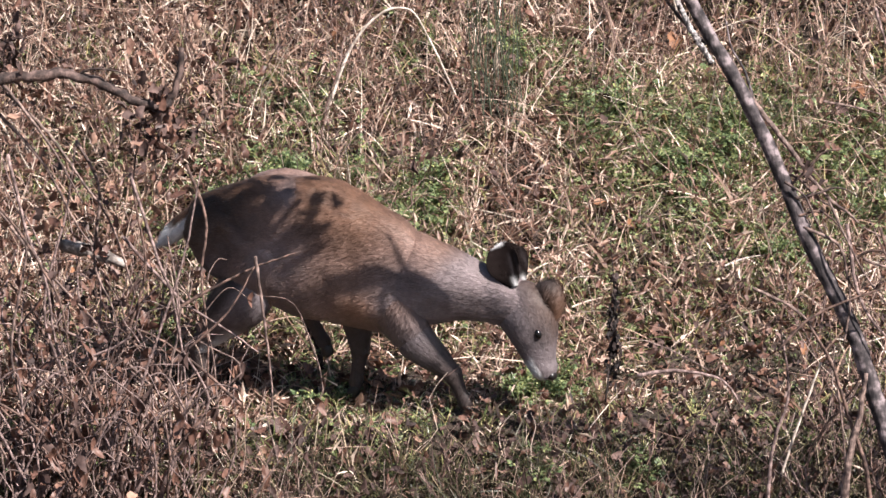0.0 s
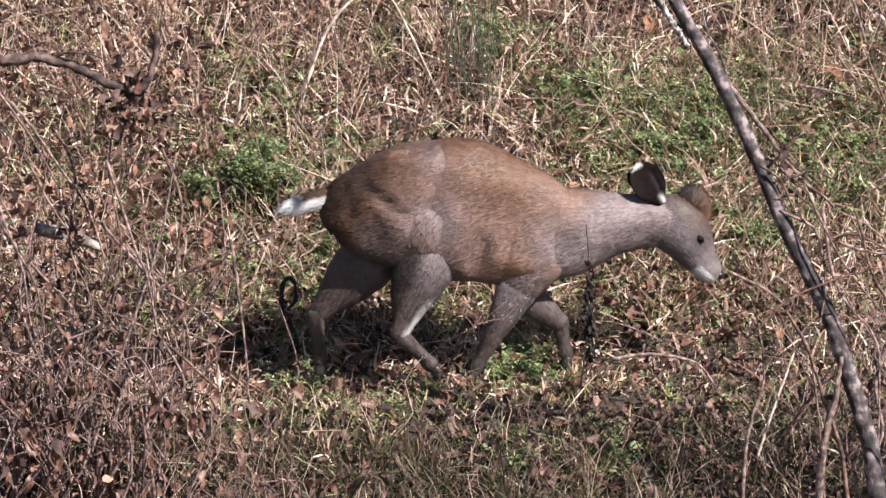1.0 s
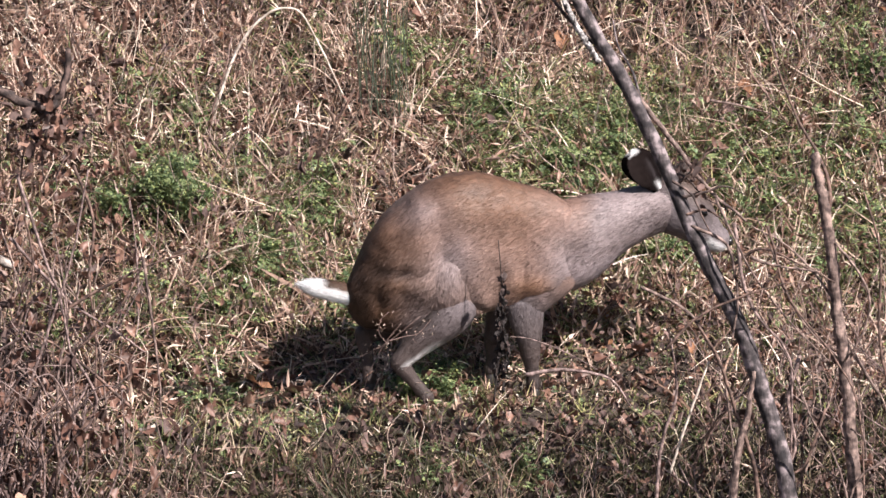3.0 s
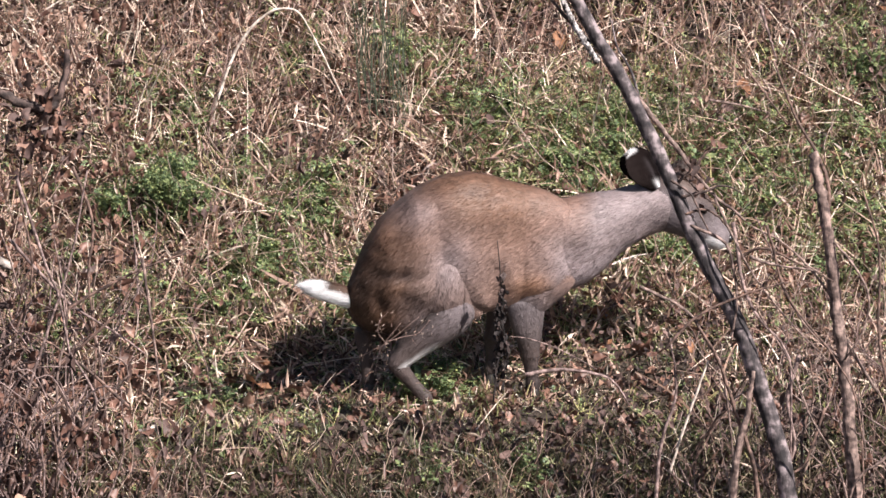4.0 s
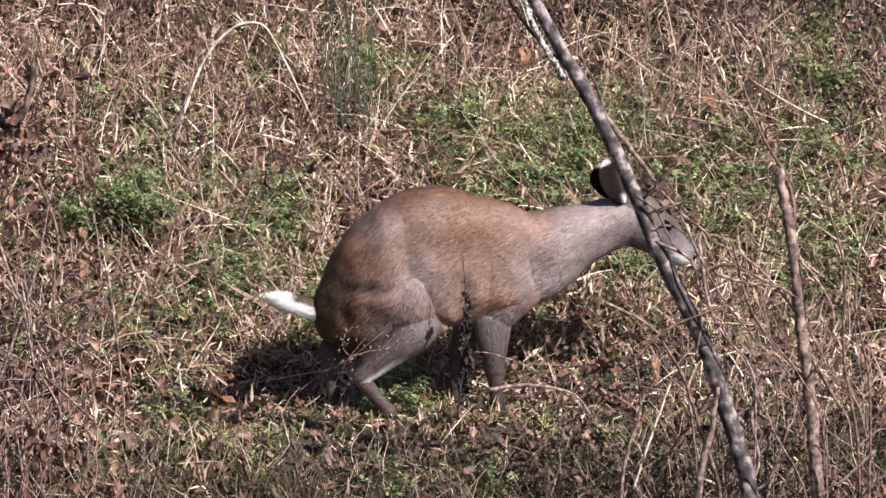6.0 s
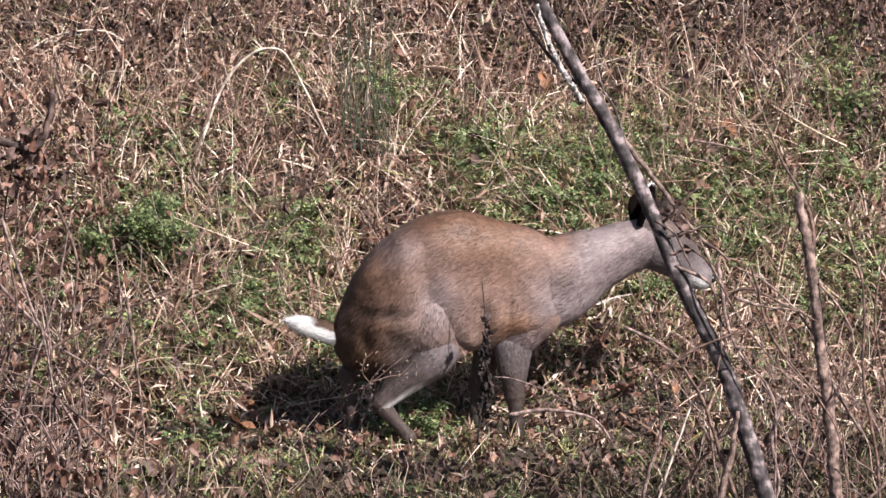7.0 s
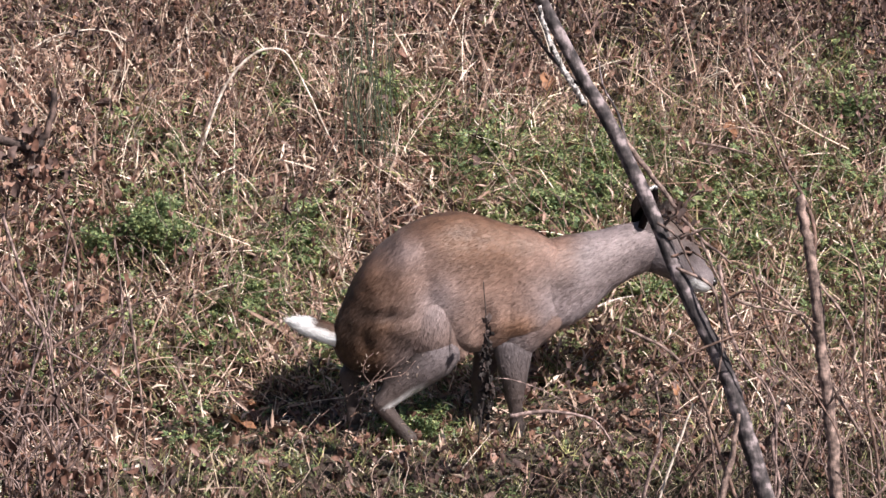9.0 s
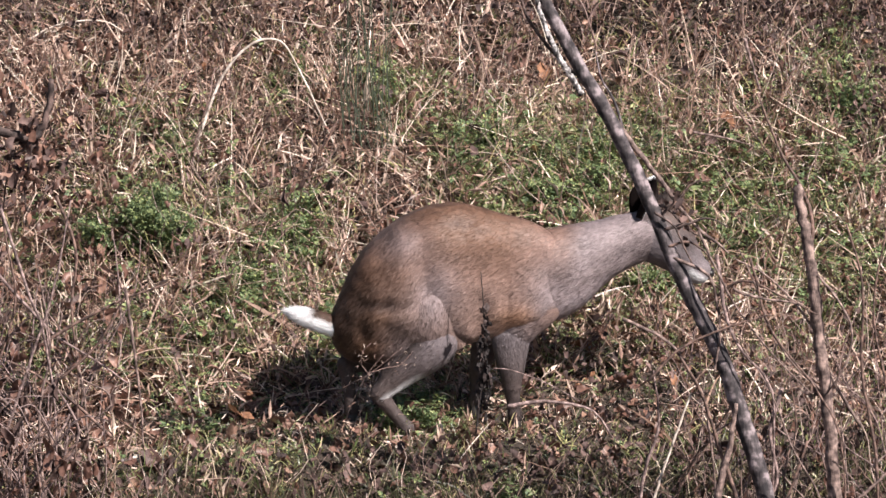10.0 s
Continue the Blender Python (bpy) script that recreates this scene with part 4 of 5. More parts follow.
for u, v, s, rust in [(922, 236, 0.085, 1), (998, 112, 0.09, 1), (585, 322, 0.09, 0), (1318, 195, 0.07, 1), (1330, 250, 0.07, 0), (860, 240, 0.06, 0), (810, 195, 0.06, 0), (740, 70, 0.08, 0), (1060, 590, 0.08, 1), (1095, 575, 0.075, 0),
                      (1010, 600, 0.08, 0), (1150, 560, 0.08, 0), (735, -30, 0.08, 0), (760, -10, 0.085, 0), (905, -70, 0.07, 1), (100, 75, 0.075, 0), (400, 105, 0.05, 1), (215, 150, 0.06, 0), (455, 700, 0.08, 1)]:
    fallen_leaf(on_ground(u, v), s, rust)
for u, v in [(372, 399), (216, 162), (297, 34), (649, 142), (40, 365), (872, 232), (868, 262), (430, 60), (1010, 60), (1130, 110), (1240, 130), (1290, 245), (20, 250), (120, 330), (1005, 560), (1085, 560)]:
    ob = fallen_leaf(on_ground(u, v) + Vector((0, 0, 0.05)), LEAF_RNG.uniform(0.045, 0.07), False)
    ob.data = DARK_LEAF
    tagged(ob, "dark withered leaf curled on a dead stalk")
for k in range(190):
    u, v = LEAF_RNG.uniform(-210, 1660), LEAF_RNG.uniform(-90, 900)
    if k % 4 == 0:
        u, v = LEAF_RNG.gauss(1130, 130), LEAF_RNG.gauss(585, 45)
    fallen_leaf(on_ground(u, v), LEAF_RNG.uniform(0.03, 0.06), LEAF_RNG.random() < 0.12)


# Herb plants that stand out: a few stalks with lobed leaves.
def lobed_leaf(seed):
    r = random.Random(seed)
    verts, faces = [(0, 0, 0), (0.35, 0, 0.05), (0.7, 0, 0.04), (1.0, 0, -0.06)], []
    for side in (1, -1):
        b = len(verts)
        verts += [(0.22, 0.22 * side, 0.1), (0.45, 0.40 * side, 0.06 + r.uniform(-0.05, 0.05)), (0.55, 0.16 * side, 0.08), (0.78, 0.26 * side, 0.0), (0.82, 0.08 * side, 0.03)]
        new_faces = [(0, 1, b), (1, b + 1, b), (1, b + 2, b + 1), (1, 2, b + 2), (2, b + 3, b + 2), (2, b + 4, b + 3), (2, 3, b + 4)]
        faces += new_faces if side == 1 else [f[::-1] for f in new_faces]
    return mesh_of("leaf", verts, faces, LIME, True)


LOBED = [lobed_leaf(k) for k in range(5)]


def herb_plant(u, v, size, count):
    foot = on_ground(u, v)
    base = new("herb_plant")
    base.location = foot
    r = LEAF_RNG
    for _ in range(count):
        a, out, up = r.uniform(0, 6.28), r.uniform(0.2, 1.0) * size, r.uniform(0.35, 1.0) * size
        tip = Vector((math.cos(a) * out * 0.6, math.sin(a) * out * 0.6, up))
        s = r.uniform(0.028, 0.05)
        m = Matrix.Translation(tip) @ Euler((r.uniform(-0.5, 0.5), r.uniform(-0.5, 0.6), a)).to_matrix().to_4x4() @ Matrix.Diagonal((s, s, s, 1))
        part("leaf", LOBED[r.randrange(5)], base, "", m)
    for _ in range(4):
        a = r.uniform(0, 6.28)
        pts = curve_points([(0, 0, -0.01), (0.1 * size * math.cos(a), 0.1 * size * math.sin(a), 0.4 * size), (0.35 * size * math.cos(a), 0.35 * size * math.sin(a), 0.85 * size)], 6)
        vv, ff = tube_data(pts, np.linspace(0.0018, 0.0008, 6), 5)
        part("stalk", mesh_of("stalk", vv, ff, BLADE), base)
    return tagged(base, "small green herb with lobed leaves in dry grass", "herb", "green herbs")


for u, v, size, count in [(285, 390, 0.13, 16), (445, 330, 0.06, 10), (470, 325, 0.05, 8), (365, 232, 0.06, 9), (345, 222, 0.05, 8), (560, 372, 0.07, 14), (585, 385, 0.06, 10), (1000, 305, 0.08, 22),
                          (1050, 312, 0.08, 20), (960, 290, 0.07, 16), (1090, 305, 0.07, 14), (1190, 470, 0.09, 26), (1165, 462, 0.07, 16), (895, 205, 0.07, 14), (790, 705, 0.03, 12), (812, 702, 0.028, 10), (735, 700, 0.025, 10), (705, 690, 0.025, 9), (720, 130, 0.07, 12),
                          (1535, 150, 0.12, 26), (1500, 130, 0.09, 16), (620, 515, 0.07, 12), (100, 610, 0.07, 14), (60, 600, 0.06, 10), (405, 600, 0.06, 10), (500, 40, 0.05, 6), (745, 865, 0.05, 9), (920, 880, 0.05, 8), (1345, 300, 0.06, 10), (1270, 300, 0.06, 9)]:
    herb_plant(u, v, size, count)


def bushy_herb(u, v, wide, tall, n):
    """A bushy herb: many fine leaflets round thin stalks, dark gaps between."""
    foot = on_ground(u, v)
    r = np.random.default_rng(int(u * 7 + v))
    base = new("bushy_herb")
    base.location = foot
    for k in range(16):
        a, out = r.uniform(0, 6.28), r.uniform(0.3, 1.0) * wide
        tip = np.array([math.cos(a) * out, math.sin(a) * out * 0.7, tall * r.uniform(0.5, 1.0)])
        pts = curve_points([(0, 0, -0.02), tip * (0.35, 0.35, 0.6), tip], 8)
        vv, ff = tube_data(pts, np.linspace(0.002, 0.0009, 8), 5)
        stalk = part("stalk", mesh_of("stalk", vv, ff, BLADE), base)
        m = n // 16
        place = np.array([pts[r.integers(2, 8)] for _ in range(m)]) + r.normal(0, 0.016, (m, 3))
        verts, faces = [], []
        for c in place:
            q = Matrix.Translation(Vector(c)) @ Euler((r.normal(0, 0.6), r.normal(-0.2, 0.6), r.uniform(0, 6.28))).to_matrix().to_4x4()
            s = r.uniform(0.018, 0.04)
            first = len(verts)
            verts += [q @ (Vector(p) * s) for p in SPRIG_V[r.integers(0, 8)]]
            faces += [tuple(first + i for i in f) for f in SPRIG_F]
        tagged(part("foliage", mesh_of("foliage", verts, faces, GREEN, False), stalk), kind="stuff")
    return tagged(base, "bushy green herb with fine leaves in dry grass", "herb", "bushy herbs")


for u, v, wide, tall, n in [(285, 398, 0.12, 0.22, 1500), (345, 410, 0.09, 0.15, 640), (215, 402, 0.08, 0.13, 480), (1195, 478, 0.06, 0.09, 300), (1005, 312, 0.09, 0.07, 360), (1070, 316, 0.08, 0.07, 320), (900, 215, 0.06, 0.08, 220), (1540, 165, 0.09, 0.13, 400), (570, 385, 0.06, 0.07, 220), (720, 140, 0.06, 0.08, 200), (480, 465, 0.07, 0.07, 220),
                            (790, 706, 0.04, 0.035, 160), (735, 700, 0.06, 0.03, 200)]:
    bushy_herb(u, v, wide, tall, n)


def dead_weed(x, y, tall, lean, leafy, material, stout=1.0):
    """A dead weed: one main stalk, side twigs, and crumpled leaves left on it."""
    r = LEAF_RNG
    base = new("dead_weed")
    base.location = (x, y, float(ground_z(x, y)))
    side = Vector((r.gauss(0, lean), r.gauss(0, lean * 0.6), 1.0)) * tall
    pts = curve_points([(0, 0, -0.02), side * 0.33 + Vector((r.gauss(0, 0.07), r.gauss(0, 0.04), 0)) * tall, side * 0.68 + Vector((r.gauss(0, 0.1), r.gauss(0, 0.05), 0)) * tall, side + Vector((r.gauss(0, 0.18), 0, -0.05)) * tall], 18)
    rad = r.uniform(0.0018, 0.0036) * stout
    v, f = tube_data(pts + np.random.default_rng(r.randrange(9999)).normal(0, 0.0015, pts.shape), np.linspace(rad, rad * 0.5, 18), 6, 0.12)
    part("stalk", mesh_of("stalk", v, f, material), base)
    for _ in range(r.randrange(2, 5)):
        k = r.randrange(5, 16)
        a = Vector(pts[k])
        way = Vector((r.uniform(-1, 1), r.uniform(-0.5, 0.5), r.uniform(0.2, 1.0))).normalized() * tall * r.uniform(0.2, 0.45)
        tw = curve_points([a, a + way * 0.5 + Vector((0, 0, 0.06 * tall)), a + way + Vector((r.gauss(0, 0.05), 0, -0.06)) * tall], 9)
        v, f = tube_data(tw, np.linspace(rad * 0.6, rad * 0.3, 9), 5, 0.1)
        part("twig", mesh_of("twig", v, f, material), base)
        if r.random() < leafy:
            s = r.uniform(0.02, 0.045)
            m = Matrix.Translation(Vector(tw[-1])) @ Euler((r.uniform(0, 6), r.uniform(0.8, 2.2), r.uniform(0, 6))).to_matrix().to_4x4() @ Matrix.Diagonal((s, s * 0.8, s, 1))
            part("leaf", WITHERED[r.randrange(3)], base, "", m)
    for _ in range(int(leafy * r.uniform(1, 6))):
        s = r.uniform(0.025, 0.05) * stout
        m = Matrix.Translation(Vector(pts[r.randrange(4, 18)])) @ Euler((r.uniform(0, 6), r.uniform(0.8, 2.2), r.uniform(0, 6))).to_matrix().to_4x4() @ Matrix.Diagonal((s, s * 0.7, s * 1.5, 1))
        part("leaf", WITHERED[r.randrange(3)], base, "", m)
    return tagged(base, "dead brown weed with crumpled leaves on its stalk" if leafy > 0.3 else "bare dead weed stalk with thin twigs", "dead weed", "dead weeds")


WITHERED = [leaf_mesh("leaf", 30, DARK_DRY), leaf_mesh("leaf", 31, LITTER), leaf_mesh("leaf", 32, LITTER)]
for k in range(58):
    x = LEAF_RNG.uniform(-1.8, -1.0) if k % 3 else LEAF_RNG.uniform(-1.7, -1.3)
    dead_weed(x, LEAF_RNG.uniform(17.15, 17.7), LEAF_RNG.uniform(0.25, 0.72), 0.3, 0.6, (MAUVE, BARK_PALE, MAUVE, BARK_RED)[k % 4], 1.5)
for k in range(22):
    dead_weed(LEAF_RNG.uniform(-1.85, -1.15), LEAF_RNG.uniform(17.1, 17.5), LEAF_RNG.uniform(0.3, 0.7), 0.35, 0.9, (MAUVE, BARK_RED)[k % 2], 2.1)
for k in range(34):
    dead_weed(LEAF_RNG.uniform(0.72, 1.6), LEAF_RNG.uniform(17.1, 17.6), LEAF_RNG.uniform(0.15, 0.5), 0.4, 0.25, (MAUVE, BARK_PALE, BARK_RED)[k % 3], 1.2)
for k in range(44):
    dead_weed(LEAF_RNG.uniform(-1.9, 1.7), LEAF_RNG.uniform(18.9, 20.8), LEAF_RNG.uniform(0.15, 0.42), 0.3, 0.5, (FADED, FADED, BARK_RED)[k % 3])
for k in range(34):
    dead_weed(LEAF_RNG.uniform(0.5, 1.8), LEAF_RNG.uniform(19.5, 21.2), LEAF_RNG.uniform(0.15, 0.4), 0.35, 0.7, (BARK_RED, BARK_DARK, FADED)[k % 3])
for k in range(30):
    dead_weed(LEAF_RNG.uniform(-1.0, 0.8), LEAF_RNG.uniform(17.2, 17.6), LEAF_RNG.uniform(0.08, 0.2), 0.4, 0.5, (FADED, BARK_RED)[k % 2])


def weathered_wood():
    rngw = np.random.default_rng(9)
    d = -0.35
    w = curve_points([tuple(at(u, v, d)) for u, v in [(-95, 432), (-60, 442), (-20, 452), (25, 470)]], 14)
    v, f = tube_data(w, 0.018 * np.sin(np.linspace(0.5, 2.7, 14)) + 0.004, 9, 0.25, 9)
    f += [tuple(range(9))[::-1], tuple(range(13 * 9, 14 * 9))]
    ob = new("weathered_wood", mesh_of("weathered_wood", v, f, WORN_WOOD))
    return tagged(ob, "pale weathered piece of wood caught in stalks", "wood")


weathered_wood()


# ---- the deer ----
NEAR, BACK = -1.0, 1.0  # its near and its far side
BROWN, FLANK, GREY, LEG, DARK, WHITE = (np.array(c) for c in ((0.185, 0.100, 0.065), (0.290, 0.195, 0.165), (0.325, 0.27, 0.28), (0.085, 0.064, 0.06), (0.030, 0.022, 0.021), (0.88, 0.86, 0.86)))
RUFOUS = np.array((0.30, 0.155, 0.085))


def blend(a, b, t):
    t = np.clip(t, 0, 1)[:, None]
    return a[None] * (1 - t) + b[None] * t if np.ndim(a) == 1 else a * (1 - t) + b[None] * t


def upright(rows):
    """Rings from u, top, bottom and half depth, all upright."""
    return [(u, (a + b) / 2, (b - a) / 2, w, 0) for u, a, b, w in rows]


def loft_data(rows, around=36, rings=30, stand=False):
    """A smooth body through rings: u, v, half height, half depth and middle depth of each, on the plan."""
    r = curve_points(rows, rings)
    t = np.gradient(r[:, :2], axis=0)
    if stand:
        t = np.tile([1.0 if r[-1, 0] > r[0, 0] else -1.0, 0.0], (len(r), 1))
    t /= np.linalg.norm(t, axis=1)[:, None]
    nrm = np.column_stack([-t[:, 1], t[:, 0]])
    a = np.linspace(0, 2 * np.pi, around, endpoint=False)
    ca, sa = np.cos(a), np.sin(a)
    h, w = np.maximum(r[:, 2], 0.5), np.maximum(r[:, 3], 0.5)
    uv = r[:, None, :2] + nrm[:, None, :] * (h[:, None] * ca[None])[..., None]
    if stand:  # flanks are flatter than a true oval
        sa, ca = np.sign(sa) * np.abs(sa) ** 0.68, np.sign(ca) * np.abs(ca) ** 0.92
        uv = r[:, None, :2] + nrm[:, None, :] * (h[:, None] * ca[None])[..., None]
    dep = r[:, 4][:, None] + w[:, None] * sa[None]
    v = np.concatenate([uv, dep[..., None]], -1).reshape(-1, 3)
    f = [(i * around + j, i * around + (j + 1) % around, (i + 1) * around + (j + 1) % around, (i + 1) * around + j) for i in range(rings - 1) for j in range(around)]
    f += [tuple(range(around))[::-1], tuple(range((rings - 1) * around, rings * around))]
    return v, f


def furred(name, rows, pivot, colour, flow, parent, label="", hair=0.014, density=105000, around=36, rings=30, seed=0, fluff=0.12, stand=False, relief=(), cup=0.0):
    """A part of the animal: its skin, and short hairs lying along flow, in one mesh."""
    r = np.random.default_rng(seed)
    v, f = loft_data(rows, around, rings, stand)
    col = colour(v)
    big = max(k[2] for k in rows)
    shift = 0.0 if stand or name == "neck" else seed * 7.3  # the trunk, rump and neck share one field
    for p in v:  # slight unevenness of flesh
        q = Vector((p[0] / 62, p[1] / 62, p[2] / 62 + shift))
        p += min(big, 110) * (0.05 * np.array(noise.noise_vector(q)) + 0.012 * np.array(noise.noise_vector(q * 2.7)))
    for a, b, ra, rb, much in relief:  # shoulders, hollows and folds, alike on both sides
        v[:, 2] *= 1 + much * np.exp(-(((v[:, 0] - a) / ra) ** 2 + ((v[:, 1] - b) / rb) ** 2))
    v[:, 2] -= cup * np.minimum((v[:, 1] / 28) ** 2, 1.3)  # an ear's rim turns towards the viewer's side
    local = np.column_stack([(v[:, 0] - pivot[0]) * UNIT, v[:, 2] * UNIT, -(v[:, 1] - pivot[1]) * UNIT])
    quads = np.array([q for q in f if len(q) == 4])
    a, b, c, d = (local[quads[:, k]] for k in range(4))
    nrm = np.cross(c - a, d - b)
    area = np.linalg.norm(nrm, axis=1) / 2
    nrm /= 2 * area[:, None] + 1e-12
    # outward normals
    centre = np.repeat(local[:rings * around].reshape(rings, around, 3).mean(1), around, axis=0)
    out = (a - centre[quads[:, 0]])
    flip = np.sign((nrm * out).sum(1))
    nrm *= np.where(flip == 0, 1, flip)[:, None]
    n = int(area.sum() * density)
    pick = r.choice(len(quads), n, p=area / area.sum())
    s, t = r.uniform(0, 1, (2, n, 1))
    base = (a[pick] * (1 - s) + b[pick] * s) * (1 - t) + (d[pick] * (1 - s) + c[pick] * s) * t
    cb = (col[quads[pick, 0]] * (1 - s) + col[quads[pick, 1]] * s) * (1 - t) + (col[quads[pick, 3]] * (1 - s) + col[quads[pick, 2]] * s) * t
    nn = nrm[pick]
    fl = np.asarray(flow, float)[None] + r.normal(0, 0.22, (n, 3))
    fl -= nn * (fl * nn).sum(1)[:, None]
    fl /= np.linalg.norm(fl, axis=1)[:, None] + 1e-9
    way = fl + nn * (fluff + r.normal(0, 0.06, n))[:, None]
    side = np.cross(way, nn)
    side /= np.linalg.norm(side, axis=1)[:, None] + 1e-9
    ln = hair * r.uniform(0.6, 1.3, n)[:, None]
    wd = 0.0008 * r.uniform(0.7, 1.3, n)[:, None]
    tri = np.stack([base - side * wd, base + side * wd, base + way * ln], 1).reshape(-1, 3)
    mottle = np.array([noise.noise((b[0] * 9 + pivot[0] * UNIT * 9, b[1] * 9, b[2] * 14 - pivot[1] * UNIT * 14 + shift)) + 0.4 * noise.noise((b[0] * 26 + pivot[0] * UNIT * 26, b[1] * 26, b[2] * 40 - pivot[1] * UNIT * 40 + shift)) for b in base.tolist()])
    shade = (r.uniform(0.88, 1.12, n) * np.clip(1 + 0.56 * mottle, 0.4, 1.7))[:, None]
    ch = np.stack([cb * shade * 0.85, cb * shade * 0.85, cb * shade * 1.25], 1).reshape(-1, 3)
    verts = np.vstack([local, tri])
    first = len(local)
    me = bpy.data.meshes.new(name)
    faces = [tuple(q) for q in f] + [(first + 3 * i, first + 3 * i + 1, first + 3 * i + 2) for i in range(n)]
    me.from_pydata(verts.tolist(), [], faces)
    smooth = np.zeros(len(me.polygons), bool)
    smooth[:len(f)] = True
    me.polygons.foreach_set("use_smooth", smooth)
    att = me.attributes.new("coat", "FLOAT_COLOR", "POINT")
    att.data.foreach_set("color", np.column_stack([np.clip(np.vstack([col, ch]), 0, 1), np.ones(len(verts))]).astype(np.float32).ravel())
    me.materials.append(DULL if cup else COAT)
    me.update()
    lie = nn + fl * 0.12 + r.normal(0, 0.2, (n, 3))  # hairs take the light as the skin under them does
    lie /= np.linalg.norm(lie, axis=1)[:, None]
    me.normals_split_custom_set_from_vertices(np.vstack([np.zeros_like(local), np.repeat(lie, 3, axis=0)]).tolist())
    return part(name, me, parent, label)


BACK_LINE = ((600, 520), (625, 462), (650, 400), (690, 345), (740, 312), (800, 294), (850, 297), (900, 307), (960, 327), (1010, 350), (1050, 368), (1100, 352), (1140, 337), (1200, 326))
# The haunch greys paint sheen; the dark haunch bars paint shade in its hollow.
MARKS = [  # patches of the coat, with painted sheen and creases: place on the plan, half width and height, colour, strength
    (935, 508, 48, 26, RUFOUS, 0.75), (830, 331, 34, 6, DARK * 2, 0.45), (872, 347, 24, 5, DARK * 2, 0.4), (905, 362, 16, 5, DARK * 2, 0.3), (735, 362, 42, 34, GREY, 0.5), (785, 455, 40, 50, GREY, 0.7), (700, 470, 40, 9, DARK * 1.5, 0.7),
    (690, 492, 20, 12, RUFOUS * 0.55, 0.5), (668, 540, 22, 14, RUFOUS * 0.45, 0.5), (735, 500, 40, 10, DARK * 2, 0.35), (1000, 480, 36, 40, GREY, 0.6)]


def coat_colour(v):
    """Warm brown along the back, grey brown on the flank, grey neck with a paler throat, dark below, and a brown rear
    darkened as its shaded side.
    """
    u, h = v[:, 0], v[:, 1]
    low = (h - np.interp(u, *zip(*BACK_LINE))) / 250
    c = blend(BROWN, FLANK, (low - 0.22) / 0.5)
    c = blend(c, GREY * np.array((0.93, 0.9, 0.87)), (u - 915) / 120 * np.clip(0.15 + low * 1.9 + np.maximum(u - 1025, 0) / 70, 0, 1))
    c = blend(c, GREY * 1.35, (h - (495 - (u - 985) * 0.55)) / 26 * np.clip((u - 1000) / 30, 0, 1) * np.clip((1130 - u) / 40, 0, 1))
    # Brown rump, darkened further at the rear as its side away from the sun.
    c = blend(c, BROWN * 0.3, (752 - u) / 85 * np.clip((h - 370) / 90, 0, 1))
    c = blend(c, GREY * 0.62, (h - 500) / 70 * np.clip((u - 690) / 40, 0, 1) * np.clip((850 - u) / 30, 0, 1))
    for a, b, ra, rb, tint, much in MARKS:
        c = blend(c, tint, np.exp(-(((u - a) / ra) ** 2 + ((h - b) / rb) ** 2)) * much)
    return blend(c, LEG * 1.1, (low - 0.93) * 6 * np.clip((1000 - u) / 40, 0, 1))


def even(a, b, along=0, lo=0, hi=1):
    return lambda v: blend(a, b, (v[:, along] - lo) / (hi - lo))


deer = new("deer")
tagged(deer, "brown tufted deer with a white-edged tail on the slope", "deer")
W0 = (1050, 370)
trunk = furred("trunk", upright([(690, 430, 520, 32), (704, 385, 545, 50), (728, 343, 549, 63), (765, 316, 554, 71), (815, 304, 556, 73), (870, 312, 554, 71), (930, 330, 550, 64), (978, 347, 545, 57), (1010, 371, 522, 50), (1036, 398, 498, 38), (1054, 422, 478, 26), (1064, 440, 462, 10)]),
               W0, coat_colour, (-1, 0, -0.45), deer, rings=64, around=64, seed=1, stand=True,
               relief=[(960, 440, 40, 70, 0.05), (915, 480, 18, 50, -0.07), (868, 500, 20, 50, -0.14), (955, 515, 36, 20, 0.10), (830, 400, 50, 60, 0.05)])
J0 = (790, 420)
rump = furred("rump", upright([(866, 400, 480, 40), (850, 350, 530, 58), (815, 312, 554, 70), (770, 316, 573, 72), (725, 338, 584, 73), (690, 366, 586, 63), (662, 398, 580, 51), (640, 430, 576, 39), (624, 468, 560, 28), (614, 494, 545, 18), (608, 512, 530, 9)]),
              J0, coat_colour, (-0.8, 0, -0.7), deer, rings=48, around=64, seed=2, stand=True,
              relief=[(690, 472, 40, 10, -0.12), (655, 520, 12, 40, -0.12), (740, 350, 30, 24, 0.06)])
N0, OCC0 = (1020, 455), (1190, 378)


neck = furred("neck", [(925, 474, 12, 10, 0), (945, 466, 44, 36, 0), (985, 450, 82, 54, 0), (1035, 430, 75, 55, 0), (1088, 405, 59, 46, 0), (1135, 390, 49, 38, 0), (1175, 380, 45, 36, 0), (1205, 372, 40, 32, 0), (1222, 364, 16, 14, 0)],
              N0, coat_colour, (-0.9, 0, -0.45), deer, rings=30, seed=3, hair=0.016)


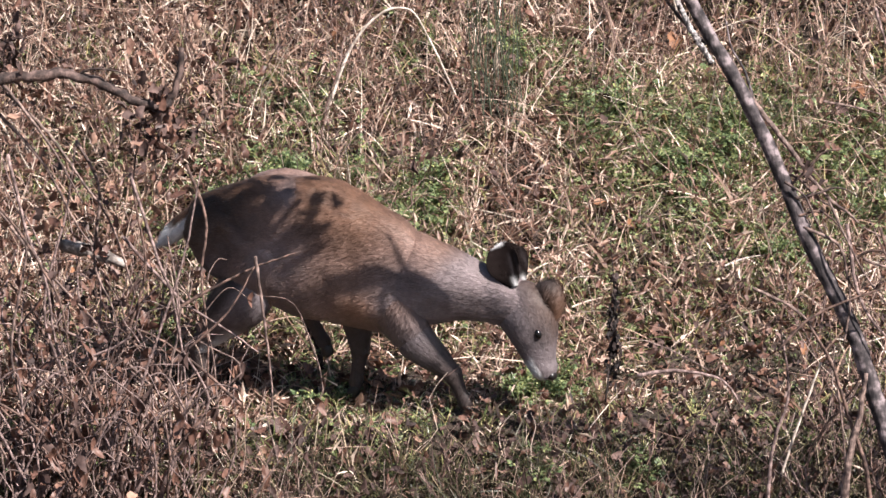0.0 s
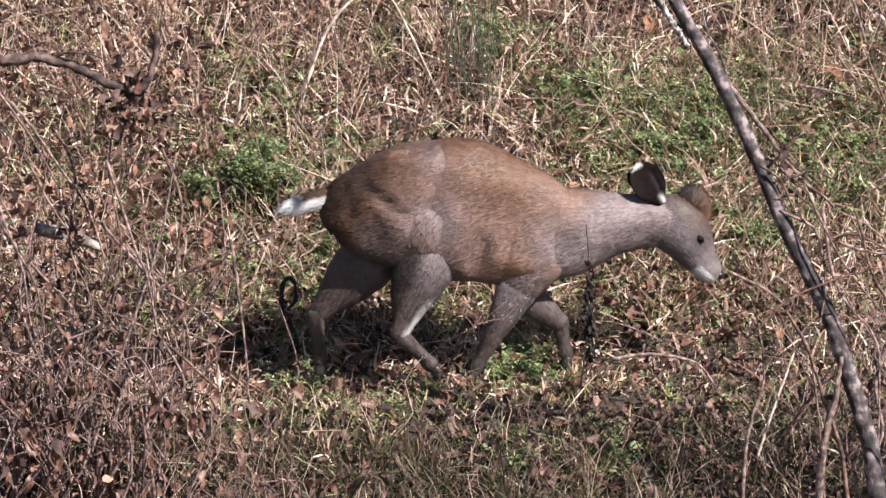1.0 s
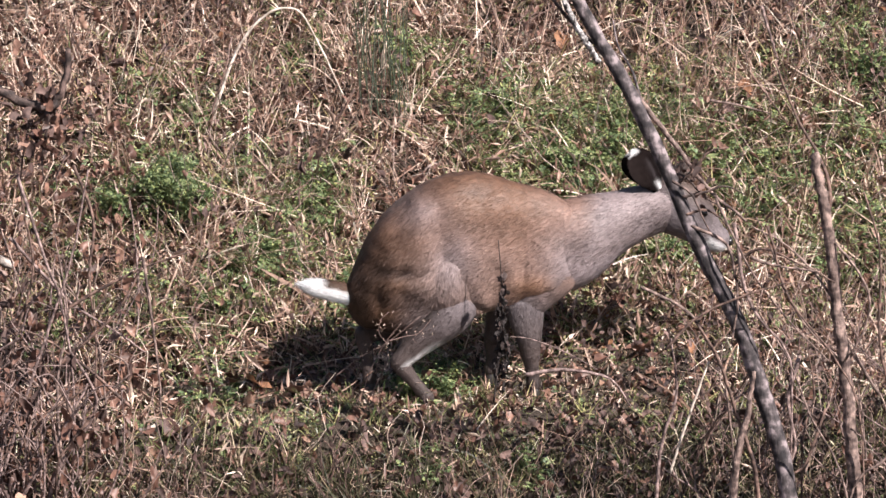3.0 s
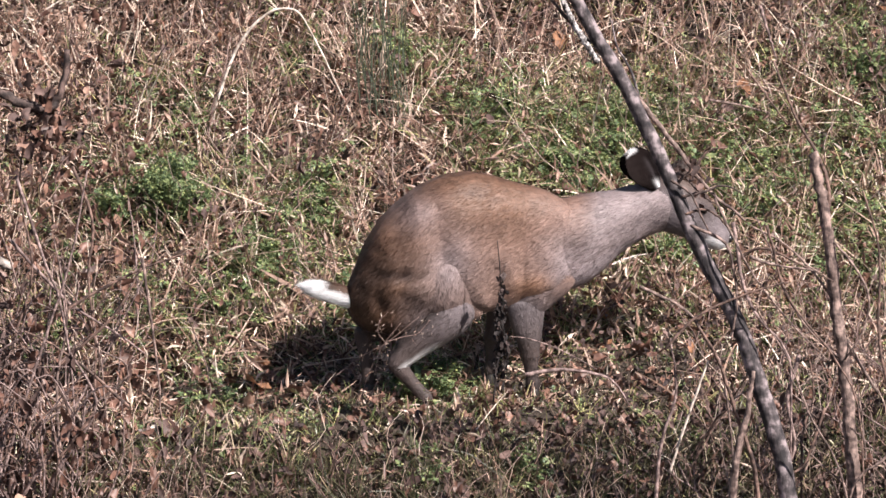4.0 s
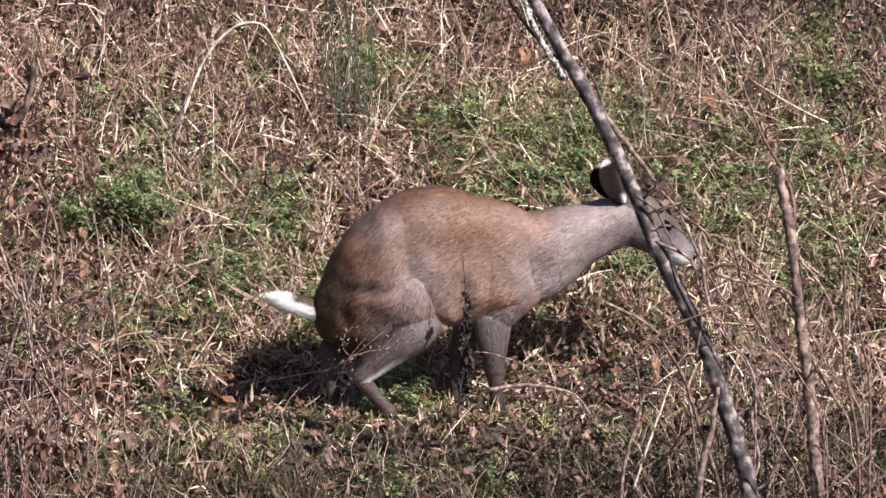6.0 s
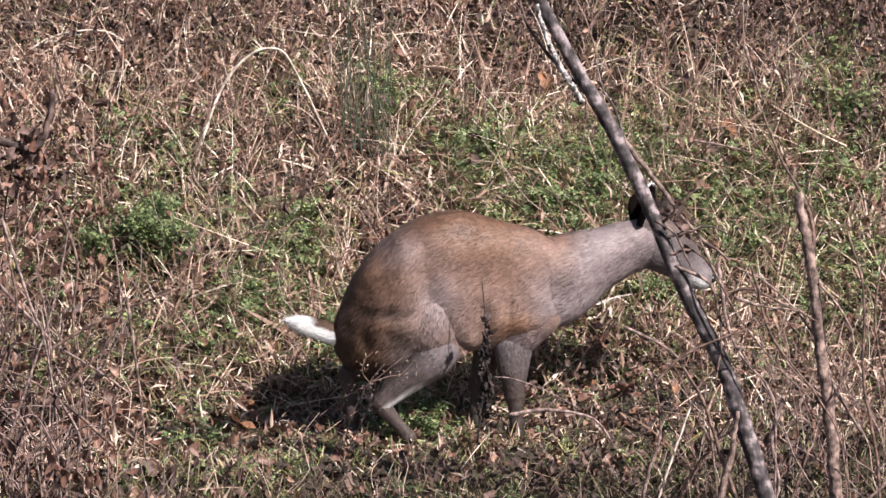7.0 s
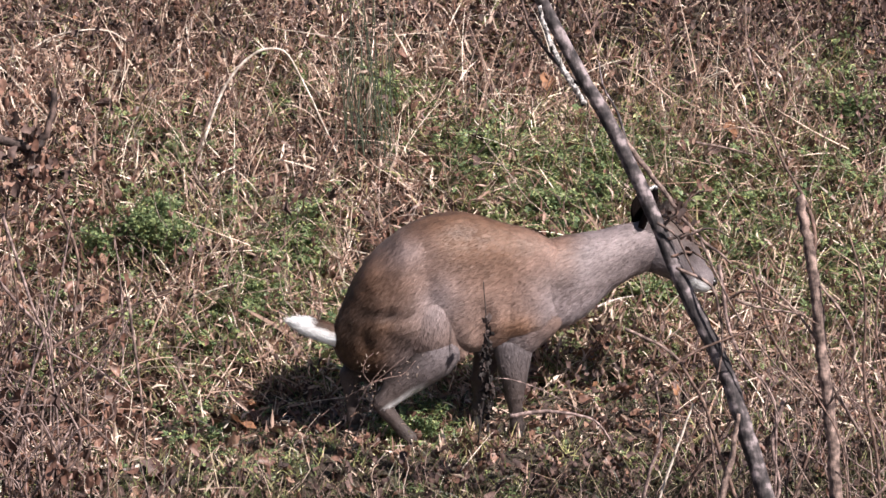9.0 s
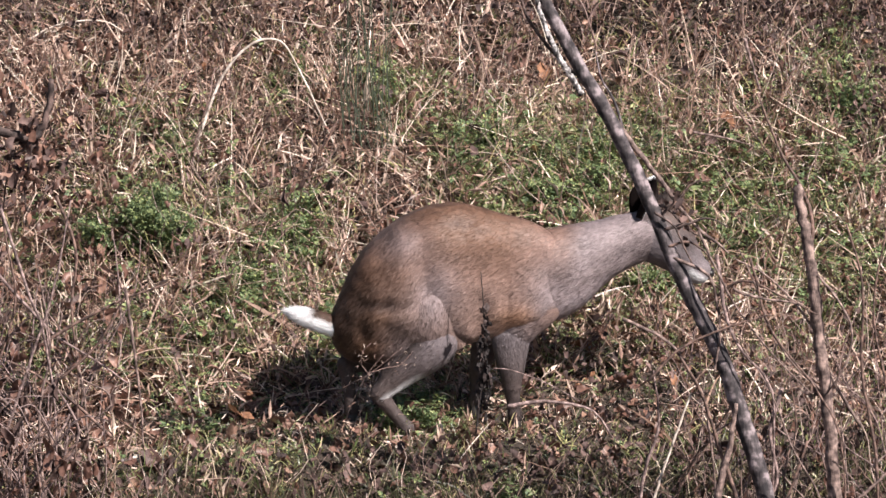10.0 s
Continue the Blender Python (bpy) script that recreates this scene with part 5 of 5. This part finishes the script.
def head_colour(v):
    """The head's own plan: u from its back to its nose, v down from its axis."""
    c = blend(GREY * 0.5, FLANK * 0.33, (v[:, 1] + 10) / -40)
    c = blend(c, GREY * 0.6, (v[:, 0] - 75) / 50)
    lip = np.clip((v[:, 0] - 90) / 10, 0, 1) * np.clip((v[:, 1] - 7) / 6, 0, 1)
    socket = np.exp(-(((v[:, 0] - 64) / 15) ** 2 + ((v[:, 1] + 20) / 10) ** 2))
    c = blend(c, WHITE * 0.75, lip)
    return blend(c, DARK * 1.4, socket * 0.8)


head = furred("head", [(-38, 0, 12, 12, 0), (-24, -4, 36, 28, 0), (5, -10, 52, 38, 0), (32, -10, 53, 40, 0), (58, -5, 45, 36, 0), (84, 2, 34, 28, 0), (108, 7, 27, 23, 0), (127, 6, 21, 19, 0), (137, 5, 12, 12, 0), (141, 5, 3, 3, 0)],
              (0, 0), head_colour, (-1, 0, -0.1), deer, rings=36, seed=4, hair=0.009)


def ball(name, centre, size, material, parent, label=""):
    bm = bmesh.new()
    bmesh.ops.create_uvsphere(bm, u_segments=14, v_segments=10, radius=1.0, matrix=Matrix.Translation(centre) @ Matrix.Diagonal((*size, 1)))
    me = bpy.data.meshes.new(name)
    bm.to_mesh(me)
    bm.free()
    me.materials.append(material)
    me.polygons.foreach_set("use_smooth", np.ones(len(me.polygons), bool))
    return part(name, me, parent, label)


U = UNIT
for s in (-1, 1):
    ball("eye", (60 * U, s * 32.5 * U, 23 * U), (8.5 * U, 5 * U, 5.5 * U), EYE_DARK, head, "large dark glossy eye")
ball("nose", (137 * U, 0, -1 * U), (9 * U, 13 * U, 9 * U), NOSE, head, "moist black nose")
v, f = loft_data([(-18, 0, 6, 8, 0), (0, 0, 8, 10, 0), (22, -2, 9, 11, 0), (38, -6, 8, 9, 0), (46, -9, 3, 3, 0)], 16, 14)
tongue = part("tongue", mesh_of("tongue", np.column_stack([v[:, 0] * U, v[:, 2] * U, -v[:, 1] * U]), f, TONGUE), head, "moist pink tongue")
tuft = furred("forehead_tuft", [(-12, -48, 10, 10, 0), (4, -62, 22, 18, 0), (24, -64, 20, 16, 0), (44, -54, 12, 10, 0), (54, -46, 4, 4, 0)], (0, 0), even(DARK, BROWN * 0.75, 0, -10, 45), (-0.6, 0, 1), head, "dark brown tuft of hair", hair=0.02, around=20, rings=14, seed=5, fluff=0.5)


def ear_colour(v):
    """Blackish, with a pale streak in the cup, a white foot and a white tip."""
    s = v[:, 0] / 76
    c = blend(DARK * 0.35, DARK * 0.5, s)
    inner = np.clip((s - 0.12) * 6, 0, 1) * np.clip((0.78 - s) * 5, 0, 1)
    c = blend(c, GREY * 0.2, np.exp(-((v[:, 1] - 8) / 3) ** 2) * inner * 0.8)
    c = blend(c, GREY * 0.12, np.exp(-((v[:, 1] - 21) / 3) ** 2) * inner * 0.7)
    c = blend(c, WHITE * 0.8, np.exp(-((v[:, 1] - 6) / 4) ** 2) * np.clip((0.19 - s) * 9, 0, 1))
    return blend(c, WHITE * 0.9, np.clip((s - 0.91) * 18, 0, 1) * np.clip((6 - v[:, 1]) / 8, 0, 1))


def ear(side, seed):
    return furred("ear", [(-4, 0, 8, 6, 0), (8, -1, 16, 7, 0), (24, -2, 26, 6, 0), (42, -2, 30, 5, 0), (58, -2, 26, 4, 0), (70, 0, 16, 3.5, 0), (77, 1, 5, 2, 0)], (0, 0), ear_colour, (1, 0, 0.1), head,
                  "dark rounded ear with a white tip", hair=0.008, around=32, rings=24, seed=seed, density=90000, cup=-13.0 * side)


ear_near, ear_far = ear(-1, 6), ear(1, 7)


def tail_colour(v):
    c = blend(BROWN * 0.55, BROWN * 0.3, (v[:, 0] - 10) / 40)
    return blend(c, WHITE, np.maximum((7 - v[:, 1]) / 5 - np.clip((20 - v[:, 0]) / 12, 0, 2), (v[:, 0] - 58) / 8))


tail = furred("tail", [(-16, 0, 12, 10, 0), (4, 0, 17, 14, 0), (34, 1, 18, 14, 0), (66, 1, 17, 12, 0), (92, 0, 12, 9, 0), (106, -1, 4, 3, 0)], (0, 0), tail_colour, (1, 0, 0), deer, "dark brown tail edged with pure white", hair=0.022, around=22, rings=18, seed=8, density=110000)


def limb(name, rows, colour, parent, seed, flow=(1, 0, 0), hair=0.009, label=""):
    return furred(name, rows, (0, 0), colour, flow, parent, label, hair, 90000, 22, 20, seed, 0.15)


def hoof(length, parent):
    """Two small horny toes at the limb's end."""
    for s in (-1, 1):
        v, f = loft_data([(length - 12, -2, 5, 4, s * 5), (length - 6, 0, 9, 5, s * 5.5), (length + 3, 3, 10, 5.5, s * 6), (length + 9, 5, 8, 5, s * 6), (length + 12, 6, 3, 2, s * 6)], 12, 10)
        part("hoof", mesh_of("hoof", np.column_stack([v[:, 0] * U, v[:, 2] * U, -v[:, 1] * U]), f, HORN), parent, "black cloven hoof")


HIP_OUT, SHOULDER_OUT = 0.053, 0.047
HAUNCH, SHANK, HIND_CANNON, UPPER, FORE, FORE_CANNON = 132.0, 160.0, 98.0, 82.0, 92.0, 72.0
LEGS = {}


REST_HIP, REST_STIFLE = (712.0, 442.0), (823.0, 514.0)


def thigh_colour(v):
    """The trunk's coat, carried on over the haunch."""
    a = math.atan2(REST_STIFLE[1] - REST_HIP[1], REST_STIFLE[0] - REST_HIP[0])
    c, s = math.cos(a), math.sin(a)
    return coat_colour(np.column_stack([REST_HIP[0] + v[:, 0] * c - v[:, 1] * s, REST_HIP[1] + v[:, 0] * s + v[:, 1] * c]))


def shank_colour(v):
    """Grey brown to dark, with a pale line down its inner front edge."""
    c = blend(GREY * 0.62, LEG * 1.1, (v[:, 0] - 20) / 110)
    c = blend(c, LEG * 0.6, (v[:, 1] - 22 + 0.12 * v[:, 0]) / 14)
    edge = np.clip((-v[:, 1] - (52 - 0.26 * v[:, 0]) * 0.62) / 5, 0, 1) * np.clip((v[:, 0] - 72) / 20, 0, 1)
    return blend(c, WHITE * 0.8, edge * 0.9)


for side, dep in (("near", NEAR), ("far", BACK)):
    sg = 0 if side == "near" else 20
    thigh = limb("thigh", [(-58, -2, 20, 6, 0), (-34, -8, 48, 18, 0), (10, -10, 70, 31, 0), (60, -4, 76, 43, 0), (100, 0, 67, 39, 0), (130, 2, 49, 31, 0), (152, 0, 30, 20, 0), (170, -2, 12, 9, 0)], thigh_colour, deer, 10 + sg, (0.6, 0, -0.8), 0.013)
    # The far shank is a darker copy, the body's shade in its colour.
    shank = limb("shank", [(-22, 4, 18, 12, 0), (-4, 8, 41, 31, 0), (30, 12, 53, 34, 0), (65, 10, 49, 30, 0), (105, 5, 36, 21, 0), (140, -1, 22, 14, 0), (164, -2, 17, 12, 0), (174, -2, 6, 5, 0)], shank_colour if side == "near" else even(GREY * 0.55, LEG * 0.9, 0, 20, 110), deer, 11 + sg)
    cannon = limb("hind_cannon", [(-14, -2, 6, 5, 0), (-6, -1, 16, 12, 0), (12, 0, 15, 11, 0), (40, 0, 12, 9.5, 0), (68, 0, 12, 9.5, 0), (80, 0, 14, 11, 0), (90, 1, 11, 10, 0), (97, 2, 4, 4, 0)], even(LEG * 1.1, LEG * 0.7, 0, 20, 95), deer, 12 + sg)
    hoof(HIND_CANNON, cannon)
    upper = limb("upper_foreleg", [(-44, 0, 18, 10, 0), (-24, 0, 44, 22, 0), (10, 2, 50, 28, 0), (50, 2, 42, 27, 0), (84, 0, 32, 20, 0), (102, 0, 12, 10, 0)], even(FLANK, GREY * 0.5, 0, 0, 90), deer, 13 + sg, (0.6, 0, -0.8), 0.013)
    fore = limb("forearm", [(-22, 0, 16, 10, 0), (-6, 0, 36, 22, 0), (25, 1, 32, 20, 0), (60, 0, 24, 16, 0), (84, 0, 18, 14, 0), (96, 0, 17, 13, 0), (104, 0, 5, 5, 0)], even(GREY * 0.5, LEG, 0, 0, 80), deer, 14 + sg)
    metac = limb("fore_cannon", [(-10, 0, 5, 4, 0), (-3, 0, 16, 12, 0), (14, 0, 13.5, 10, 0), (36, 0, 11.5, 9, 0), (52, 0, 13.5, 10.5, 0), (62, 1, 11, 9, 0), (71, 2, 4, 4, 0)], even(LEG, LEG * 0.65, 0, 10, 70), deer, 15 + sg)
    hoof(FORE_CANNON, metac)
    LEGS[side] = (thigh, shank, cannon, upper, fore, metac, dep)

# ---- how the deer goes: seconds, then places on the plan and turns in degrees ----
BODY = [  # neck base u, v; turn of the trunk; turn of the rump
    (0.0, 600, 425, 12, 43), (0.3, 656, 393, 11, 40), (0.5, 725, 403, 12, 43), (0.7, 812, 402, 11, 44), (1.0, 894, 382, 11, 34), (1.2, 941, 375, 10, 28), (1.5, 993, 370, 8, 24),
    (1.8, 1030, 370, 7, 17), (2.0, 1050, 374, 7, 15), (2.2, 1060, 373, 6, 12), (2.5, 1055, 370, 2.5, 5), (2.7, 1051, 370, 0, 0), (3.8, 1050, 367, -1, -2), (6.8, 1053, 364, -1, -2), (10.0, 1052, 365, -1, -2)]
HEAD = [  # back of the head u, v; turn of the head
    (0.0, 733, 522, 61), (0.3, 781, 454, 60), (0.5, 855, 447, 56), (0.7, 945, 458, 55), (1.0, 1026, 428, 44), (1.2, 1071, 421, 41), (1.5, 1118, 412, 40), (1.8, 1158, 400, 37), (2.0, 1174, 393, 35),
    (2.2, 1184, 390, 33), (2.5, 1190, 382, 31), (2.7, 1190, 380, 30), (3.8, 1190, 378, 28), (4.5, 1190, 376, 28), (5.7, 1190, 376, 29), (6.8, 1188, 372, 31), (10.0, 1188, 373, 31)]
YAW = [(0.0, -16), (0.5, -11), (0.8, -1), (1.0, 6), (1.3, 11), (1.8, 13), (2.5, 13), (10.0, 12)]  # its heading, away from the camera
TAIL = [(0.0, 110, 140), (0.5, 110, 140), (0.7, 0, 152), (1.0, 0, 164), (1.2, 0, 170), (1.5, 0, 180), (1.8, 0, 183), (2.2, 0, 190), (2.7, 0, 193), (3.8, 0, 196), (6.8, 0, 199), (10.0, 0, 200)]
FEET = {  # foot u, v, and the joint above it as seen from the foot
    "near_hind": [(0.0, 170, 716, -20, -93), (0.2, 176, 712, -35, -88), (0.35, 195, 695, 5, -97), (0.5, 236, 655, 40, -88), (0.6, 250, 600, 45, -85), (0.7, 262, 545, 45, -82), (0.8, 390, 560, -25, -94), (0.9, 515, 574, -80, -68), (1.0, 618, 680, -70, -70), (1.15, 640, 708, -60, -78),
                  (1.5, 642, 708, -55, -82), (1.8, 646, 708, -45, -88), (2.0, 690, 680, -40, -90), (2.2, 752, 706, -52, -82), (2.5, 760, 708, -52, -78), (2.7, 758, 709, -56, -74), (3.8, 756, 709, -58, -72), (10.0, 756, 709, -58, -72)],
    "far_hind": [(0.0, 375, 625, -50, -84), (0.15, 400, 672, -56, -80), (0.3, 414, 684, -60, -78), (0.5, 414, 686, -38, -90), (0.7, 414, 686, -22, -95), (1.0, 416, 686, -10, -97), (1.2, 420, 686, 5, -98), (1.35, 455, 640, 40, -89),
                 (1.5, 592, 562, -85, -72), (1.65, 650, 635, -50, -84), (1.8, 655, 684, -34, -92), (2.0, 656, 686, -30, -93), (2.5, 658, 687, -18, -96), (2.7, 660, 687, -12, -97), (10.0, 660, 687, -12, -97)],
    "near_fore": [(0.0, 656, 710, -30, -65), (0.3, 656, 711, -18, -69), (0.5, 658, 711, -5, -72), (0.7, 660, 711, 3, -72), (0.9, 668, 708, 14, -70), (1.0, 682, 692, 32, -64), (1.1, 702, 646, 64, -45), (1.2, 792, 622, 68, -22),
                  (1.35, 930, 645, 5, -71), (1.45, 966, 692, -25, -67), (1.55, 965, 701, -25, -67), (1.8, 957, 701, -15, -70), (2.2, 947, 702, -8, -71), (10.0, 945, 702, -8, -71)],
    "far_fore": [(0.0, 426, 696, 10, -71), (0.2, 432, 694, 36, -62), (0.3, 455, 680, 48, -53), (0.4, 640, 634, 30, -65), (0.5, 816, 648, -42, -58), (0.65, 842, 680, -38, -61), (1.0, 856, 681, -14, -71), (1.5, 866, 680, 6, -72), (2.2, 880, 681, 2, -72), (10.0, 884, 681, 2, -72)]}
TIMES = [k / 10 for k in range(0, 29)] + [3.2, 3.8, 4.5, 5.2, 5.7, 6.2, 6.8, 7.5, 8.2, 9.0, 10.0]


def at_time(rows, t):
    a = np.array(rows, float)
    return [float(np.interp(t, a[:, 0], a[:, k])) for k in range(1, a.shape[1])]


def turned(p, deg):
    c, s = math.cos(radians(deg)), math.sin(radians(deg))
    return p[0] * c - p[1] * s, p[0] * s + p[1] * c


def knee(a, b, la, lb, bend):
    """The middle joint of two lengths between a and b."""
    dx, dy = b[0] - a[0], b[1] - a[1]
    dist = min(math.hypot(dx, dy), la + lb - 0.5)
    ang = math.acos(max(-1, min(1, (la * la + dist * dist - lb * lb) / (2 * la * dist))))
    base = math.atan2(dy, dx) + bend * ang
    return a[0] + la * math.cos(base), a[1] + la * math.sin(base)


def motions():
    start = at(1050, 700)
    rows = {}
    here = {}

    def put(ob, t, u, v, deg, dep=0.0):
        w = at(u, v) - here[t]
        rows.setdefault(ob, []).append((t, pose(w.x, dep, w.z, 0, deg, 0)))

    for t in TIMES:
        wu, wv, turn, hind = at_time(BODY, t)
        breath = 0.25 * math.sin(t * 4.2) if t > 2.5 else 0.0
        here[t] = at(wu, 700)
        yaw, = at_time(YAW, t)
        middle = Matrix.Translation((-250 * UNIT, 0, 0))
        rows.setdefault(deer, []).append((t, Matrix.Translation(here[t]) @ middle @ pose(0, 0, 0, 0, 0, yaw) @ middle.inverted()))
        put(trunk, t, wu, wv, turn + breath)
        du, dv = turned((J0[0] - W0[0], J0[1] - W0[1]), turn)
        ju, jv = wu + du, wv + dv
        put(rump, t, ju, jv, hind)
        du, dv = turned((N0[0] - W0[0], N0[1] - W0[1]), turn)
        nu, nv = wu + du, wv + dv
        hu, hv, ht = at_time(HEAD, t)
        rest = math.degrees(math.atan2(OCC0[1] - N0[1], OCC0[0] - N0[0]))
        put(neck, t, nu, nv, math.degrees(math.atan2(hv - nv, hu - nu)) - rest)
        chew = 0.8 * math.sin(t * 9.0) if t > 2.5 else 0.0
        put(head, t, hu, hv, ht + chew)
        du, dv = turned((628 - J0[0], 516 - J0[1]), hind)
        _, ta = at_time(TAIL, t)
        put(tail, t, ju + du, jv + dv, ta)
        for side in ("near", "far"):
            thigh, shank, cannon, upper, fore, metac, dep = LEGS[side]
            fu, fv, ku, kv = at_time(FEET[side + "_hind"], t)
            n = math.hypot(ku, kv)
            hock = fu + ku / n * HIND_CANNON, fv + kv / n * HIND_CANNON
            du, dv = turned((712 - J0[0], 442 - J0[1]), hind)
            hip = ju + du, jv + dv
            st = knee(hip, hock, HAUNCH, SHANK, -1)
            put(thigh, t, *hip, math.degrees(math.atan2(st[1] - hip[1], st[0] - hip[0])), dep * HIP_OUT)
            put(shank, t, *st, math.degrees(math.atan2(hock[1] - st[1], hock[0] - st[0])), dep * HIP_OUT)
            put(cannon, t, *hock, math.degrees(math.atan2(fv - hock[1], fu - hock[0])), dep * HIP_OUT)
            fu, fv, ku, kv = at_time(FEET[side + "_fore"], t)
            n = math.hypot(ku, kv)
            carpus = fu + ku / n * FORE_CANNON, fv + kv / n * FORE_CANNON
            du, dv = turned((982 - W0[0], 478 - W0[1]), turn)
            sh = wu + du, wv + dv
            el = knee(sh, carpus, UPPER, FORE, 1)
            put(upper, t, *sh, math.degrees(math.atan2(el[1] - sh[1], el[0] - sh[0])), dep * SHOULDER_OUT)
            put(fore, t, *el, math.degrees(math.atan2(carpus[1] - el[1], carpus[0] - el[0])), dep * SHOULDER_OUT)
            put(metac, t, *carpus, math.degrees(math.atan2(fv - carpus[1], fu - carpus[0])), dep * SHOULDER_OUT)
    for ob, r in rows.items():
        walk(ob, r)
    # ears stand up and back, and swing forward late on
    for ob, dep, yaw in ((ear_near, -24 * U, 12), (ear_far, 22 * U, -14)):
        walk(ob, [(t, pose(-36 * U, dep, 22 * U, 0, a, 0) @ pose(0, 0, 0, roll, 0, yaw)) for t, a, roll in ((0.0, 188, 0), (0.5, 187, 0), (1.0, 197, 0), (1.5, 205, 0), (2.2, 213, 0), (5.7, 215, 0), (6.8, 262, 62), (10.0, 264, 62))])
    # the tongue licks out over the nose once
    walk(tongue, [(t, pose(out * U, 0, -9 * U, 0, a, 0)) for t, out, a in ((0.0, 84, 0), (4.3, 84, 0), (4.4, 104, 10), (4.5, 116, -20), (4.6, 116, -42), (4.7, 98, -10), (4.8, 84, 0), (10.0, 84, 0))])
    # a dried stalk, brushed over by a hind leg
    walk(hook, [(t, Matrix.Translation(HOOK_FOOT) @ pose(0, 0, 0, -fall, -0.4 * fall, 0)) for t, fall in ((0.0, 0), (1.5, 0), (1.6, 20), (1.75, 72), (1.9, 80), (10.0, 80))])


motions()
